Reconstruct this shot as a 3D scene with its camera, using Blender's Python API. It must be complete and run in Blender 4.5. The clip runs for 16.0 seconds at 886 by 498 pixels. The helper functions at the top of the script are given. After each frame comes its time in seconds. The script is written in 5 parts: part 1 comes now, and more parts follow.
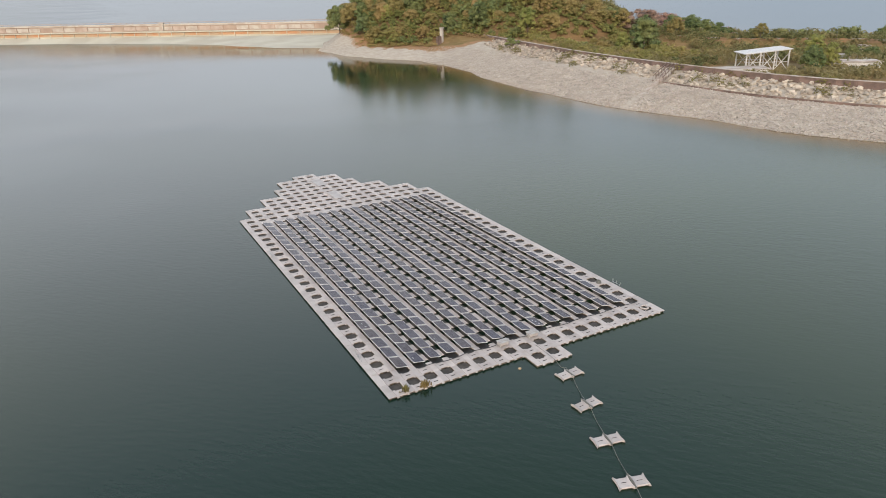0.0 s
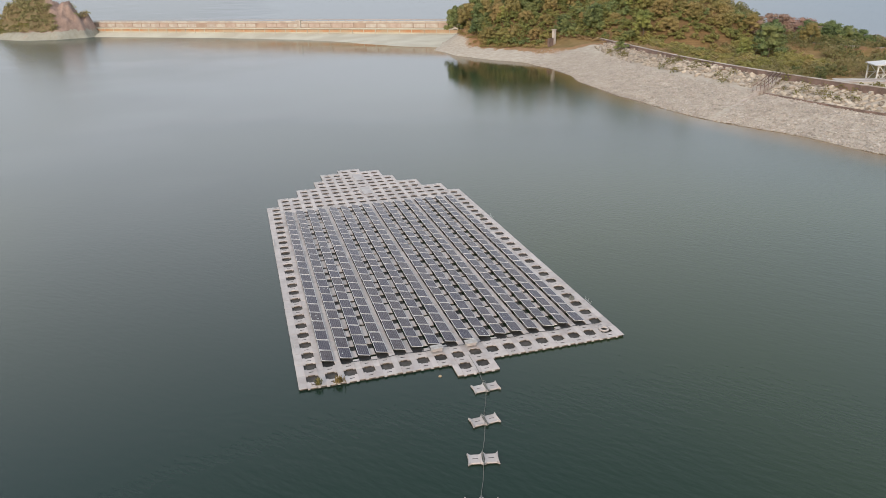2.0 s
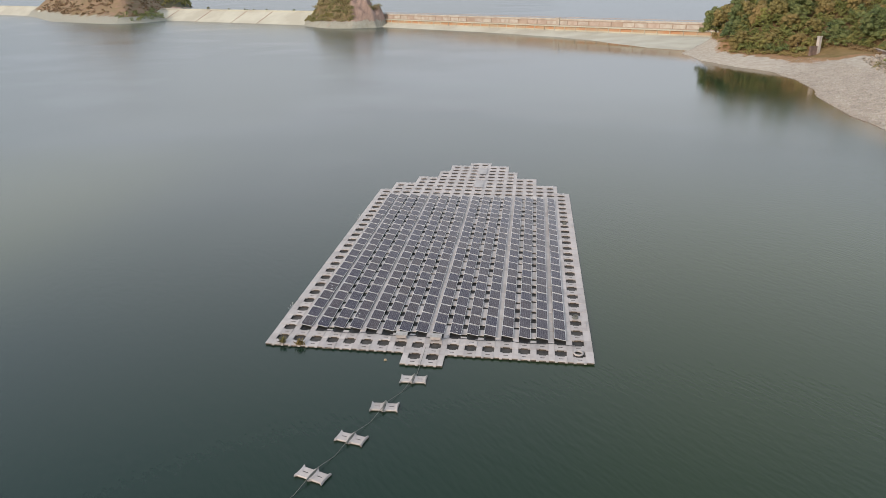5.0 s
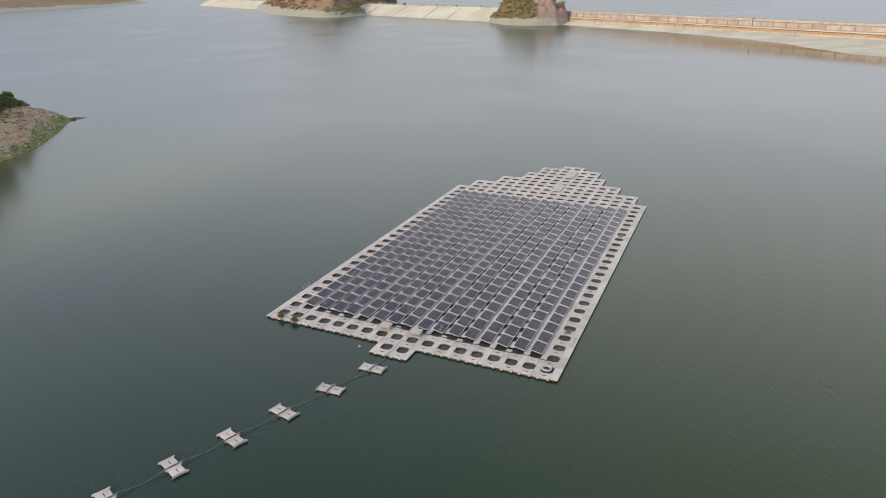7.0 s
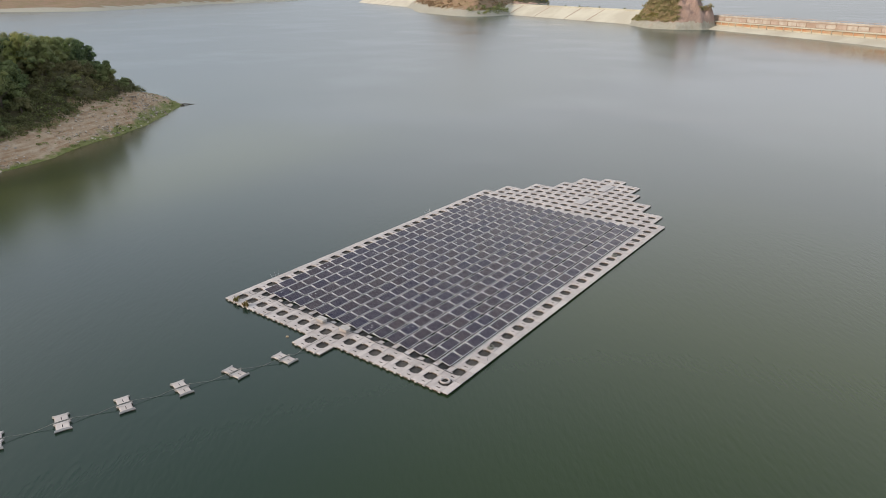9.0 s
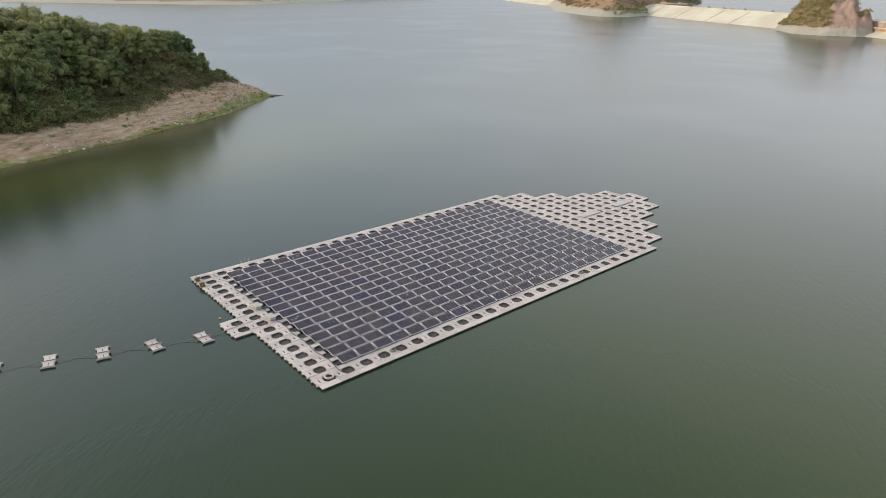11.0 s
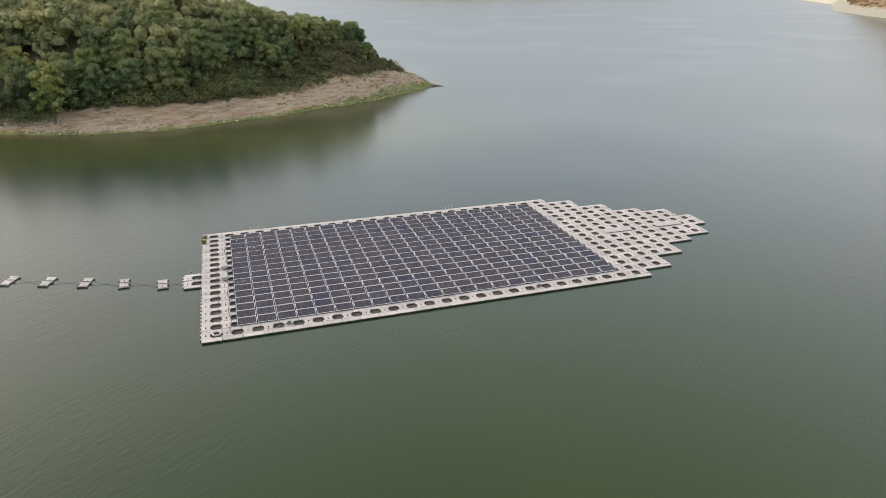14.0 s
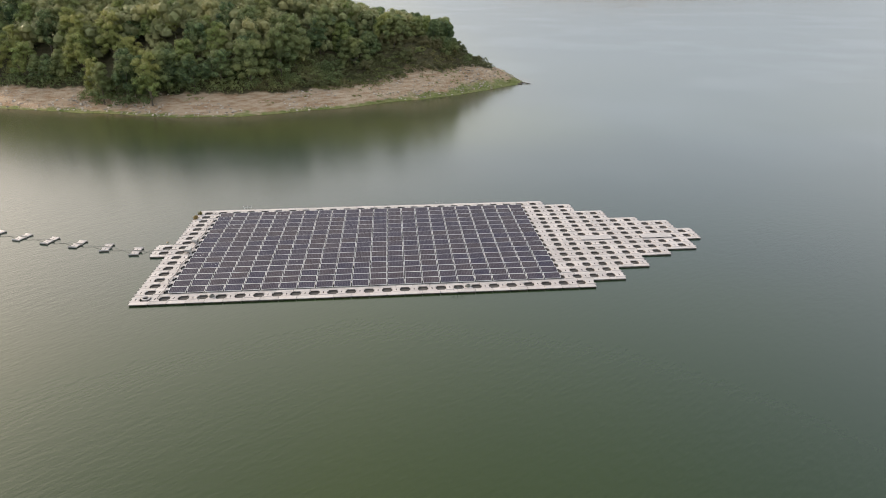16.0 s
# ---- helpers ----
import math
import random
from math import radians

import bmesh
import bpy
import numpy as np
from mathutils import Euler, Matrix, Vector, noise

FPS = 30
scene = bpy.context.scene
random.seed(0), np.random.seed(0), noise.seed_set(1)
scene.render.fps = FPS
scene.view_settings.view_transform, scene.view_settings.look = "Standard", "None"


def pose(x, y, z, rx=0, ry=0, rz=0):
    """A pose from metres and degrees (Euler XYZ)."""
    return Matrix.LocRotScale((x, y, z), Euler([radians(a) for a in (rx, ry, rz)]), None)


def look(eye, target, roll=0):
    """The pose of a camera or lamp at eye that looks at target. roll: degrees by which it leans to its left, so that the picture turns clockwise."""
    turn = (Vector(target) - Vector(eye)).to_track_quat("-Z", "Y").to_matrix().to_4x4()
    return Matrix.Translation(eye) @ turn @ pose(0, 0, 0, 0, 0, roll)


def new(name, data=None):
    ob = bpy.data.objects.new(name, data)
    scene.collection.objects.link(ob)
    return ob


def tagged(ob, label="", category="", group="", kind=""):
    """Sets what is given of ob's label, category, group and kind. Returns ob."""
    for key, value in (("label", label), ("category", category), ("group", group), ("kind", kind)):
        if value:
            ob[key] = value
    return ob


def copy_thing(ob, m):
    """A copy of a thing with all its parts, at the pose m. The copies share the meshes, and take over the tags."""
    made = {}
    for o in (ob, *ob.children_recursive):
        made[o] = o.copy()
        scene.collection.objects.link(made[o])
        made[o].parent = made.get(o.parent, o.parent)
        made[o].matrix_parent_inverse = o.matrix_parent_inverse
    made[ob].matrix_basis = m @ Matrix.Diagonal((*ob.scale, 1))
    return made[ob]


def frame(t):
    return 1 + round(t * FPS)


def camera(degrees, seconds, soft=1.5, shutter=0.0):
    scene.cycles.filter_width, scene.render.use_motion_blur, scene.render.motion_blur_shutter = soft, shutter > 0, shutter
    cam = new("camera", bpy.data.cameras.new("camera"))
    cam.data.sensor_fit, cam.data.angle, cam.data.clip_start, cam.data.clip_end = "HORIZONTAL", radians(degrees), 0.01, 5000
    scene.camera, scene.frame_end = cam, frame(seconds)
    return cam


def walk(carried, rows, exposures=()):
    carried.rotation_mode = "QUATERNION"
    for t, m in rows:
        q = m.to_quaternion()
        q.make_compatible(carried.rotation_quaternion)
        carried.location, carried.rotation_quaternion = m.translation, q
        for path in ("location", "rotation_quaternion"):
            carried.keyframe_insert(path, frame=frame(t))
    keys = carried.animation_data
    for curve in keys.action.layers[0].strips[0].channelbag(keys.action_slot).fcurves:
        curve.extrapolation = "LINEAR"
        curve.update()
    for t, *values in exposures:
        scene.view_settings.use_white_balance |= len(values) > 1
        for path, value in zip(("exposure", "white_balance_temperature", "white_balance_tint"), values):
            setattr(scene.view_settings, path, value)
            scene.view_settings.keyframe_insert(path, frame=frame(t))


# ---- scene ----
cam = camera(66.9, 16.0, soft=0.9)
PATH = [
    (0, (-15.451, -38.303, 28.41), (-14.595, -36.661, 27.654), -1.6),
    (0.5, (-11.95, -39.787, 28.351), (-11.174, -38.104, 27.599), -1.6),
    (1, (-8.415, -41.269, 28.291), (-7.732, -39.546, 27.541), -1.6),
    (1.5, (-4.723, -42.708, 28.17), (-4.134, -40.949, 27.422), -1.5),
    (2, (-0.956, -43.906, 28.132), (-0.469, -42.115, 27.387), -1.4),
    (2.5, (2.822, -44.883, 28.085), (3.202, -43.065, 27.343), -1.3),
    (3, (6.657, -45.676, 28.087), (6.93, -43.839, 27.346), -1.3),
    (3.5, (10.513, -46.273, 28.097), (10.669, -44.422, 27.357), -1.1),
    (4, (14.279, -46.698, 28.016), (14.304, -44.839, 27.276), -1.2),
    (4.5, (17.975, -46.693, 27.953), (17.853, -44.838, 27.215), -1.1),
    (5, (21.67, -46.494, 27.787), (21.391, -44.656, 27.051), -0.9),
    (5.2, (23.174, -46.244, 27.763), (22.832, -44.417, 27.027), -0.9),
    (7.5, (40.696, -40.658, 27.741), (39.812, -39.021, 27.006), -0.7),
    (8, (44.457, -38.6, 27.814), (43.484, -37.014, 27.08), -0.5),
    (8.5, (48.084, -36.093, 27.917), (47.023, -34.564, 27.183), -0.4),
    (10.8, (63.988, -22.492, 28.931), (62.594, -21.263, 28.191), 0.3),
    (11, (65.222, -21.196, 28.97), (63.8, -20.0, 28.229), 0.3),
    (11.5, (68.062, -17.668, 29.12), (66.57, -16.564, 28.375), 0.5),
    (12, (70.817, -13.845, 29.265), (69.255, -12.844, 28.518), 0.5),
    (12.5, (73.397, -9.815, 29.396), (71.77, -8.925, 28.648), 0.5),
    (13, (75.798, -5.621, 29.447), (74.119, -4.835, 28.697), 0.5),
    (13.5, (77.996, -1.18, 29.463), (76.274, -0.5, 28.707), 0.3),
    (14, (79.915, 3.62, 29.415), (78.157, 4.197, 28.657), 0.4),
    (14.5, (81.467, 8.673, 29.358), (79.677, 9.141, 28.599), 0.2),
    (15, (82.725, 13.943, 29.303), (80.91, 14.299, 28.542), -0.1),
    (15.5, (83.687, 19.38, 29.274), (81.856, 19.625, 28.507), -0.1),
    (16, (84.493, 24.935, 29.24), (82.651, 25.073, 28.474), -0.0),
]
walk(cam, [(t, look(eye, target, roll)) for t, eye, target, roll in PATH],
     exposures=[(0, 0.02, 6280, 12.5), (5, -0.10, 6280, 12.5), (8, -0.06, 6430, 13.5), (12.5, 0.17, 6620, 12.5), (16, 0.31, 6700, 13)])

# ---- world, sun ----
SUN_AZ, SUN_EL = -145.0, 24.0  # where the sun stands: degrees from +y to the right, and up
world = bpy.data.worlds.new("hazy_sky")
scene.world = world
world.use_nodes = True
wn, wl = world.node_tree.nodes, world.node_tree.links
sky = wn.new("ShaderNodeTexSky")
sky.sky_type, sky.sun_disc = "NISHITA", False
sky.sun_elevation, sky.sun_rotation = radians(SUN_EL), radians(SUN_AZ)
sky.air_density, sky.dust_density, sky.ozone_density = 1.0, 9.0, 1.0
veil = wn.new("ShaderNodeValToRGB")  # haze: dull at the horizon, brightest in the lower sky
veil.color_ramp.interpolation = "B_SPLINE"
veil.color_ramp.elements[0].position, veil.color_ramp.elements[0].color = 0.0, (0.34, 0.365, 0.38, 1)
veil.color_ramp.elements[1].position, veil.color_ramp.elements[1].color = 1.0, (0.42, 0.46, 0.52, 1)
for at, tone in ((0.10, (0.53, 0.54, 0.57, 1)), (0.24, (1.03, 1.03, 1.03, 1)), (0.40, (1.16, 1.15, 1.15, 1)), (0.54, (0.96, 1.0, 1.05, 1)), (0.68, (0.47, 0.53, 0.60, 1))):
    veil.color_ramp.elements.new(at).color = tone
ray = wn.new("ShaderNodeTexCoord")
up = wn.new("ShaderNodeSeparateXYZ")
wl.new(ray.outputs["Generated"], up.inputs[0])
wl.new(up.outputs[2], veil.inputs[0])
glow = wn.new("ShaderNodeVectorMath")
glow.operation = "DOT_PRODUCT"
glow.inputs[1].default_value = (math.sin(radians(-4)), math.cos(radians(-4)), 0.0)
wl.new(ray.outputs["Generated"], glow.inputs[0])
side = wn.new("ShaderNodeMapRange")
side.interpolation_type = "SMOOTHSTEP"
side.inputs[1].default_value, side.inputs[2].default_value = 0.50, 1.0
wl.new(glow.outputs["Value"], side.inputs[0])
hue = wn.new("ShaderNodeMix")
hue.data_type = "RGBA"
hue.inputs[6].default_value, hue.inputs[7].default_value = (0.875, 0.975, 1.055, 1), (1.16, 1.18, 1.18, 1)
wl.new(side.outputs[0], hue.inputs[0])
toward = wn.new("ShaderNodeVectorMath")
toward.operation = "DOT_PRODUCT"
toward.inputs[1].default_value = (math.sin(radians(SUN_AZ)) * math.cos(radians(SUN_EL)), math.cos(radians(SUN_AZ)) * math.cos(radians(SUN_EL)), math.sin(radians(SUN_EL)))
wl.new(ray.outputs["Generated"], toward.inputs[0])
near_sun = wn.new("ShaderNodeMapRange")
near_sun.interpolation_type = "SMOOTHSTEP"
near_sun.inputs[1].default_value, near_sun.inputs[2].default_value = 0.30, 1.25
wl.new(toward.outputs["Value"], near_sun.inputs[0])
warm = wn.new("ShaderNodeMix")
warm.data_type = "RGBA"
warm.inputs[7].default_value = (1.84, 1.71, 1.49, 1)
wl.new(near_sun.outputs[0], warm.inputs[0])
wl.new(hue.outputs[2], warm.inputs[6])
tint = wn.new("ShaderNodeMix")
tint.data_type, tint.blend_type = "RGBA", "MULTIPLY"
tint.inputs[0].default_value = 1.0
wl.new(veil.outputs[0], tint.inputs[6])
wl.new(warm.outputs[2], tint.inputs[7])
lift = wn.new("ShaderNodeVectorMath")
lift.operation = "SCALE"
lift.inputs[3].default_value = 18.0
wl.new(tint.outputs[2], lift.inputs[0])
haze = wn.new("ShaderNodeMix")
haze.data_type = "RGBA"
haze.inputs[0].default_value = 0.66
wl.new(lift.outputs[0], haze.inputs[7])
wl.new(sky.outputs[0], haze.inputs[6])
wl.new(haze.outputs[2], wn["Background"].inputs[0])
wn["Background"].inputs[1].default_value = 0.10
sun = new("sun", bpy.data.lights.new("sun", "SUN"))
sun.data.energy, sun.data.angle, sun.data.color = 2.25, radians(3), (1.0, 0.83, 0.66)
sun.matrix_world = look((0, 0, 0), (-math.sin(radians(SUN_AZ)) * math.cos(radians(SUN_EL)), -math.cos(radians(SUN_AZ)) * math.cos(radians(SUN_EL)), -math.sin(radians(SUN_EL))))


# ---- materials ----
def material(name, base, rough=0.7, metal=0.0, second=None, scale=4.0, mix=(0.4, 0.6), bump=0.0, bump_scale=20.0, spec=0.5, vary=0.0, island=0.0, coords="Object", stretch=(1, 1, 1)):
    """Two colours mixed by noise, fine relief, and a shift from object to object or from island to island."""
    m = bpy.data.materials.new(name)
    m.use_nodes = True
    n, k = m.node_tree.nodes, m.node_tree.links
    b = n["Principled BSDF"]
    b.inputs["Roughness"].default_value, b.inputs["Metallic"].default_value = rough, metal
    b.inputs["Specular IOR Level"].default_value = spec
    place = n.new("ShaderNodeTexCoord")
    maps = n.new("ShaderNodeMapping")
    maps.inputs["Scale"].default_value = stretch
    if coords == "World":
        k.new(n.new("ShaderNodeNewGeometry").outputs["Position"], maps.inputs[0])
    else:
        k.new(place.outputs[coords], maps.inputs[0])
    tone = n.new("ShaderNodeMix")
    tone.data_type = "RGBA"
    tone.inputs[6].default_value = (*base, 1)
    tone.inputs[7].default_value = (*(second or [c * 0.75 for c in base]), 1)
    big = n.new("ShaderNodeTexNoise")
    big.inputs["Scale"].default_value, big.inputs["Detail"].default_value = scale, 6
    k.new(maps.outputs[0], big.inputs[0])
    ramp = n.new("ShaderNodeMapRange")
    ramp.inputs[1].default_value, ramp.inputs[2].default_value = mix
    k.new(big.outputs[0], ramp.inputs[0])
    k.new(ramp.outputs[0], tone.inputs[0])
    out = tone.outputs[2]
    if vary or island:
        src = n.new("ShaderNodeObjectInfo").outputs["Random"] if vary else n.new("ShaderNodeNewGeometry").outputs["Random Per Island"]
        amount = vary or island
        span = n.new("ShaderNodeMapRange")
        span.inputs[3].default_value, span.inputs[4].default_value = 1 - amount, 1 + amount
        k.new(src, span.inputs[0])
        hue = n.new("ShaderNodeHueSaturation")
        k.new(span.outputs[0], hue.inputs["Value"])
        k.new(out, hue.inputs["Color"])
        out = hue.outputs[0]
    k.new(out, b.inputs["Base Color"])
    if bump:
        fine = n.new("ShaderNodeTexNoise")
        fine.inputs["Scale"].default_value, fine.inputs["Detail"].default_value = bump_scale, 4
        k.new(maps.outputs[0], fine.inputs[0])
        rel = n.new("ShaderNodeBump")
        rel.inputs["Strength"].default_value, rel.inputs["Distance"].default_value = 1.0, bump
        k.new(fine.outputs[0], rel.inputs["Height"])
        k.new(rel.outputs[0], b.inputs["Normal"])
    return m


def leaf_material(name, dark, light, tint):
    """Foliage: a colour for each tree, and one for each leaf clump."""
    m = bpy.data.materials.new(name)
    m.use_nodes = True
    n, k = m.node_tree.nodes, m.node_tree.links
    b = n["Principled BSDF"]
    b.inputs["Roughness"].default_value, b.inputs["Specular IOR Level"].default_value = 0.6, 0.25
    one, two = n.new("ShaderNodeMix"), n.new("ShaderNodeMix")
    one.data_type = two.data_type = "RGBA"
    one.inputs[6].default_value, one.inputs[7].default_value = (*dark, 1), (*light, 1)
    two.inputs[7].default_value = (*tint, 1)
    k.new(n.new("ShaderNodeNewGeometry").outputs["Random Per Island"], one.inputs[0])
    k.new(one.outputs[2], two.inputs[6])
    span = n.new("ShaderNodeMapRange")
    span.inputs[1].default_value, span.inputs[2].default_value, span.inputs[4].default_value = 0.3, 1.0, 0.85
    k.new(n.new("ShaderNodeObjectInfo").outputs["Random"], span.inputs[0])
    spread = n.new("ShaderNodeTexNoise")
    spread.inputs["Scale"].default_value, spread.inputs["Detail"].default_value = 0.13, 3
    k.new(n.new("ShaderNodeNewGeometry").outputs["Position"], spread.inputs[0])
    drift = n.new("ShaderNodeMapRange")
    drift.inputs[1].default_value, drift.inputs[2].default_value, drift.inputs[4].default_value = 0.45, 0.68, 0.6
    k.new(spread.outputs[0], drift.inputs[0])
    half = n.new("ShaderNodeMath")
    half.operation, half.use_clamp = "MULTIPLY_ADD", True
    half.inputs[1].default_value = 0.55
    k.new(span.outputs[0], half.inputs[0])
    k.new(drift.outputs[0], half.inputs[2])
    k.new(half.outputs[0], two.inputs[0])
    k.new(two.outputs[2], b.inputs["Base Color"])
    glow = n.new("ShaderNodeBsdfTranslucent")
    k.new(two.outputs[2], glow.inputs[0])
    both = n.new("ShaderNodeMixShader")
    both.inputs[0].default_value = 0.25
    k.new(b.outputs[0], both.inputs[1])
    k.new(glow.outputs[0], both.inputs[2])
    k.new(both.outputs[0], n["Material Output"].inputs[0])
    return m


def water_material():
    m = bpy.data.materials.new("lake_water")
    m.use_nodes = True
    n, k = m.node_tree.nodes, m.node_tree.links
    b = n["Principled BSDF"]
    b.inputs["IOR"].default_value = 1.33
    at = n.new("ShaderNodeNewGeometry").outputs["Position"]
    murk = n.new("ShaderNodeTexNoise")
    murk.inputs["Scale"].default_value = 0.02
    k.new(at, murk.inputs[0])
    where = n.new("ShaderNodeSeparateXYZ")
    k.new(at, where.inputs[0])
    near = n.new("ShaderNodeFloatCurve")  # greener towards both shores, with differences in sky reflection painted in
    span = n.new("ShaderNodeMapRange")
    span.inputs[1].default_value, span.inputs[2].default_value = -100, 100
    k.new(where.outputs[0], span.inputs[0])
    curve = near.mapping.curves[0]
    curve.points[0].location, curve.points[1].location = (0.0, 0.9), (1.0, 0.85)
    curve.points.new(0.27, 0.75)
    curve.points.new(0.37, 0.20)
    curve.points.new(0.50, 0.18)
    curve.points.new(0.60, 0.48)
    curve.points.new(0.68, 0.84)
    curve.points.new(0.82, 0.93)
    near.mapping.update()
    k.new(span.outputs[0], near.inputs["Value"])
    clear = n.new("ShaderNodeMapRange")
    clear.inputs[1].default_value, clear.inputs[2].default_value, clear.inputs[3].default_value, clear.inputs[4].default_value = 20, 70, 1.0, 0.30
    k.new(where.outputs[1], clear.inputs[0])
    green_share = n.new("ShaderNodeMath")
    green_share.operation = "MULTIPLY"
    # less green to the south, for the bluer reflection there
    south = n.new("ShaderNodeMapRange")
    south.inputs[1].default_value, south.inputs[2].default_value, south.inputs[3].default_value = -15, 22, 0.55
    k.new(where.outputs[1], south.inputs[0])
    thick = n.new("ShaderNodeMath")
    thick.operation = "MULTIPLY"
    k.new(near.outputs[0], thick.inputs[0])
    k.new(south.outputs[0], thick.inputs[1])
    k.new(thick.outputs[0], green_share.inputs[0])
    k.new(clear.outputs[0], green_share.inputs[1])
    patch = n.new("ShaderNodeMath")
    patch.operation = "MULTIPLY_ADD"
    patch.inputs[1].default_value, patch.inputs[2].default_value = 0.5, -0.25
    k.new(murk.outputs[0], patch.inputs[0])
    green_tint = n.new("ShaderNodeMath")
    green_tint.operation, green_tint.use_clamp = "ADD", True
    k.new(green_share.outputs[0], green_tint.inputs[0])
    k.new(patch.outputs[0], green_tint.inputs[1])
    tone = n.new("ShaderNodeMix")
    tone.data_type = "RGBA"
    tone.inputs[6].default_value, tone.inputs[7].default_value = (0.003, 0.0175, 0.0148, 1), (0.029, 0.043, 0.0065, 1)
    k.new(green_tint.outputs[0], tone.inputs[0])
    # olive lift near the cape, painted to brighten the hill's dark reflection
    cape_tint = n.new("ShaderNodeMapRange")
    cape_tint.interpolation_type = "SMOOTHSTEP"
    cape_tint.inputs[1].default_value, cape_tint.inputs[2].default_value = -20, -58
    k.new(where.outputs[0], cape_tint.inputs[0])
    bay = n.new("ShaderNodeMapRange")
    bay.inputs[1].default_value, bay.inputs[2].default_value = 75, 35
    k.new(where.outputs[1], bay.inputs[0])
    cape_share = n.new("ShaderNodeMath")
    cape_share.operation = "MULTIPLY"
    k.new(cape_tint.outputs[0], cape_share.inputs[0])
    k.new(bay.outputs[0], cape_share.inputs[1])
    cape_mix = n.new("ShaderNodeMix")
    cape_mix.data_type = "RGBA"
    cape_mix.inputs[7].default_value = (0.050, 0.058, 0.020, 1)
    k.new(cape_share.outputs[0], cape_mix.inputs[0])
    k.new(tone.outputs[2], cape_mix.inputs[6])
    edge = n.new("ShaderNodeAttribute")
    edge.attribute_name = "shelf"
    floor = n.new("ShaderNodeMix")
    floor.data_type = "RGBA"
    floor.inputs[7].default_value = (0.175, 0.112, 0.048, 1)
    k.new(edge.outputs["Fac"], floor.inputs[0])
    k.new(cape_mix.outputs[2], floor.inputs[6])
    k.new(floor.outputs[2], b.inputs["Base Color"])
    wind = n.new("ShaderNodeTexNoise")
    wind.inputs["Scale"].default_value, wind.inputs["Detail"].default_value = 0.018, 3
    k.new(at, wind.inputs[0])
    calm = n.new("ShaderNodeMapRange")
    calm.inputs[1].default_value, calm.inputs[2].default_value, calm.inputs[3].default_value, calm.inputs[4].default_value = 0.36, 0.66, 0.7, 1.0
    k.new(wind.outputs[0], calm.inputs[0])
    gloss = n.new("ShaderNodeMapRange")
    gloss.inputs[3].default_value, gloss.inputs[4].default_value = 0.045, 0.20
    gloss.inputs[1].default_value, gloss.inputs[2].default_value = 0.3, 1.1
    k.new(gloss.outputs[0], b.inputs["Roughness"])
    flow = n.new("ShaderNodeMapping")
    flow.vector_type = "TEXTURE"  # crests run from north-west to south-east
    flow.inputs["Rotation"].default_value = (0, 0, radians(-50))
    flow.inputs["Scale"].default_value = (2.4, 0.9, 1)
    k.new(at, flow.inputs[0])
    ripple = n.new("ShaderNodeTexNoise")
    ripple.inputs["Scale"].default_value, ripple.inputs["Detail"].default_value, ripple.inputs["Roughness"].default_value = 2.5, 2, 0.5
    k.new(flow.outputs[0], ripple.inputs[0])
    lee = n.new("ShaderNodeMapRange")  # sheltered water towards the far shore
    lee.inputs[1].default_value, lee.inputs[2].default_value, lee.inputs[3].default_value, lee.inputs[4].default_value = 75, 160, 1.5, 0.42
    k.new(where.outputs[1], lee.inputs[0])
    cove = n.new("ShaderNodeMapRange")
    cove.inputs[1].default_value, cove.inputs[2].default_value = -40, 50
    k.new(where.outputs[0], cove.inputs[0])
    open_water = n.new("ShaderNodeMix")
    open_water.inputs[2].default_value = 1.3
    k.new(cove.outputs[0], open_water.inputs[0])
    k.new(lee.outputs[0], open_water.inputs[3])
    blow = n.new("ShaderNodeMath")
    blow.operation = "MULTIPLY"
    k.new(open_water.outputs[0], blow.inputs[0])
    k.new(calm.outputs[0], blow.inputs[1])
    k.new(blow.outputs[0], gloss.inputs[0])
    rel = n.new("ShaderNodeBump")
    rel.inputs["Distance"].default_value = 0.0115
    k.new(blow.outputs[0], rel.inputs["Strength"])
    k.new(ripple.outputs[0], rel.inputs["Height"])
    chop = n.new("ShaderNodeMapping")
    chop.vector_type = "TEXTURE"
    chop.inputs["Rotation"].default_value = (0, 0, radians(-46))
    chop.inputs["Scale"].default_value = (2.6, 0.85, 1)
    k.new(at, chop.inputs[0])
    wave = n.new("ShaderNodeTexNoise")
    wave.inputs["Scale"].default_value, wave.inputs["Detail"].default_value = 0.8, 2
    k.new(chop.outputs[0], wave.inputs[0])
    gust = n.new("ShaderNodeTexNoise")
    gust.inputs["Scale"].default_value, gust.inputs["Detail"].default_value = 0.028, 3
    k.new(at, gust.inputs[0])
    patchy = n.new("ShaderNodeMapRange")
    patchy.interpolation_type = "SMOOTHSTEP"
    patchy.inputs[1].default_value, patchy.inputs[2].default_value = 0.42, 0.62
    k.new(gust.outputs[0], patchy.inputs[0])
    windward = n.new("ShaderNodeMapRange")
    windward.inputs[1].default_value, windward.inputs[2].default_value = 30, -10
    k.new(where.outputs[1], windward.inputs[0])
    force = n.new("ShaderNodeMath")
    force.operation = "MULTIPLY"
    k.new(patchy.outputs[0], force.inputs[0])
    k.new(windward.outputs[0], force.inputs[1])
    rough = n.new("ShaderNodeBump")
    rough.inputs["Distance"].default_value = 0.0135
    k.new(force.outputs[0], rough.inputs["Strength"])
    k.new(wave.outputs[0], rough.inputs["Height"])
    k.new(rel.outputs[0], rough.inputs["Normal"])
    k.new(rough.outputs[0], b.inputs["Normal"])
    return m


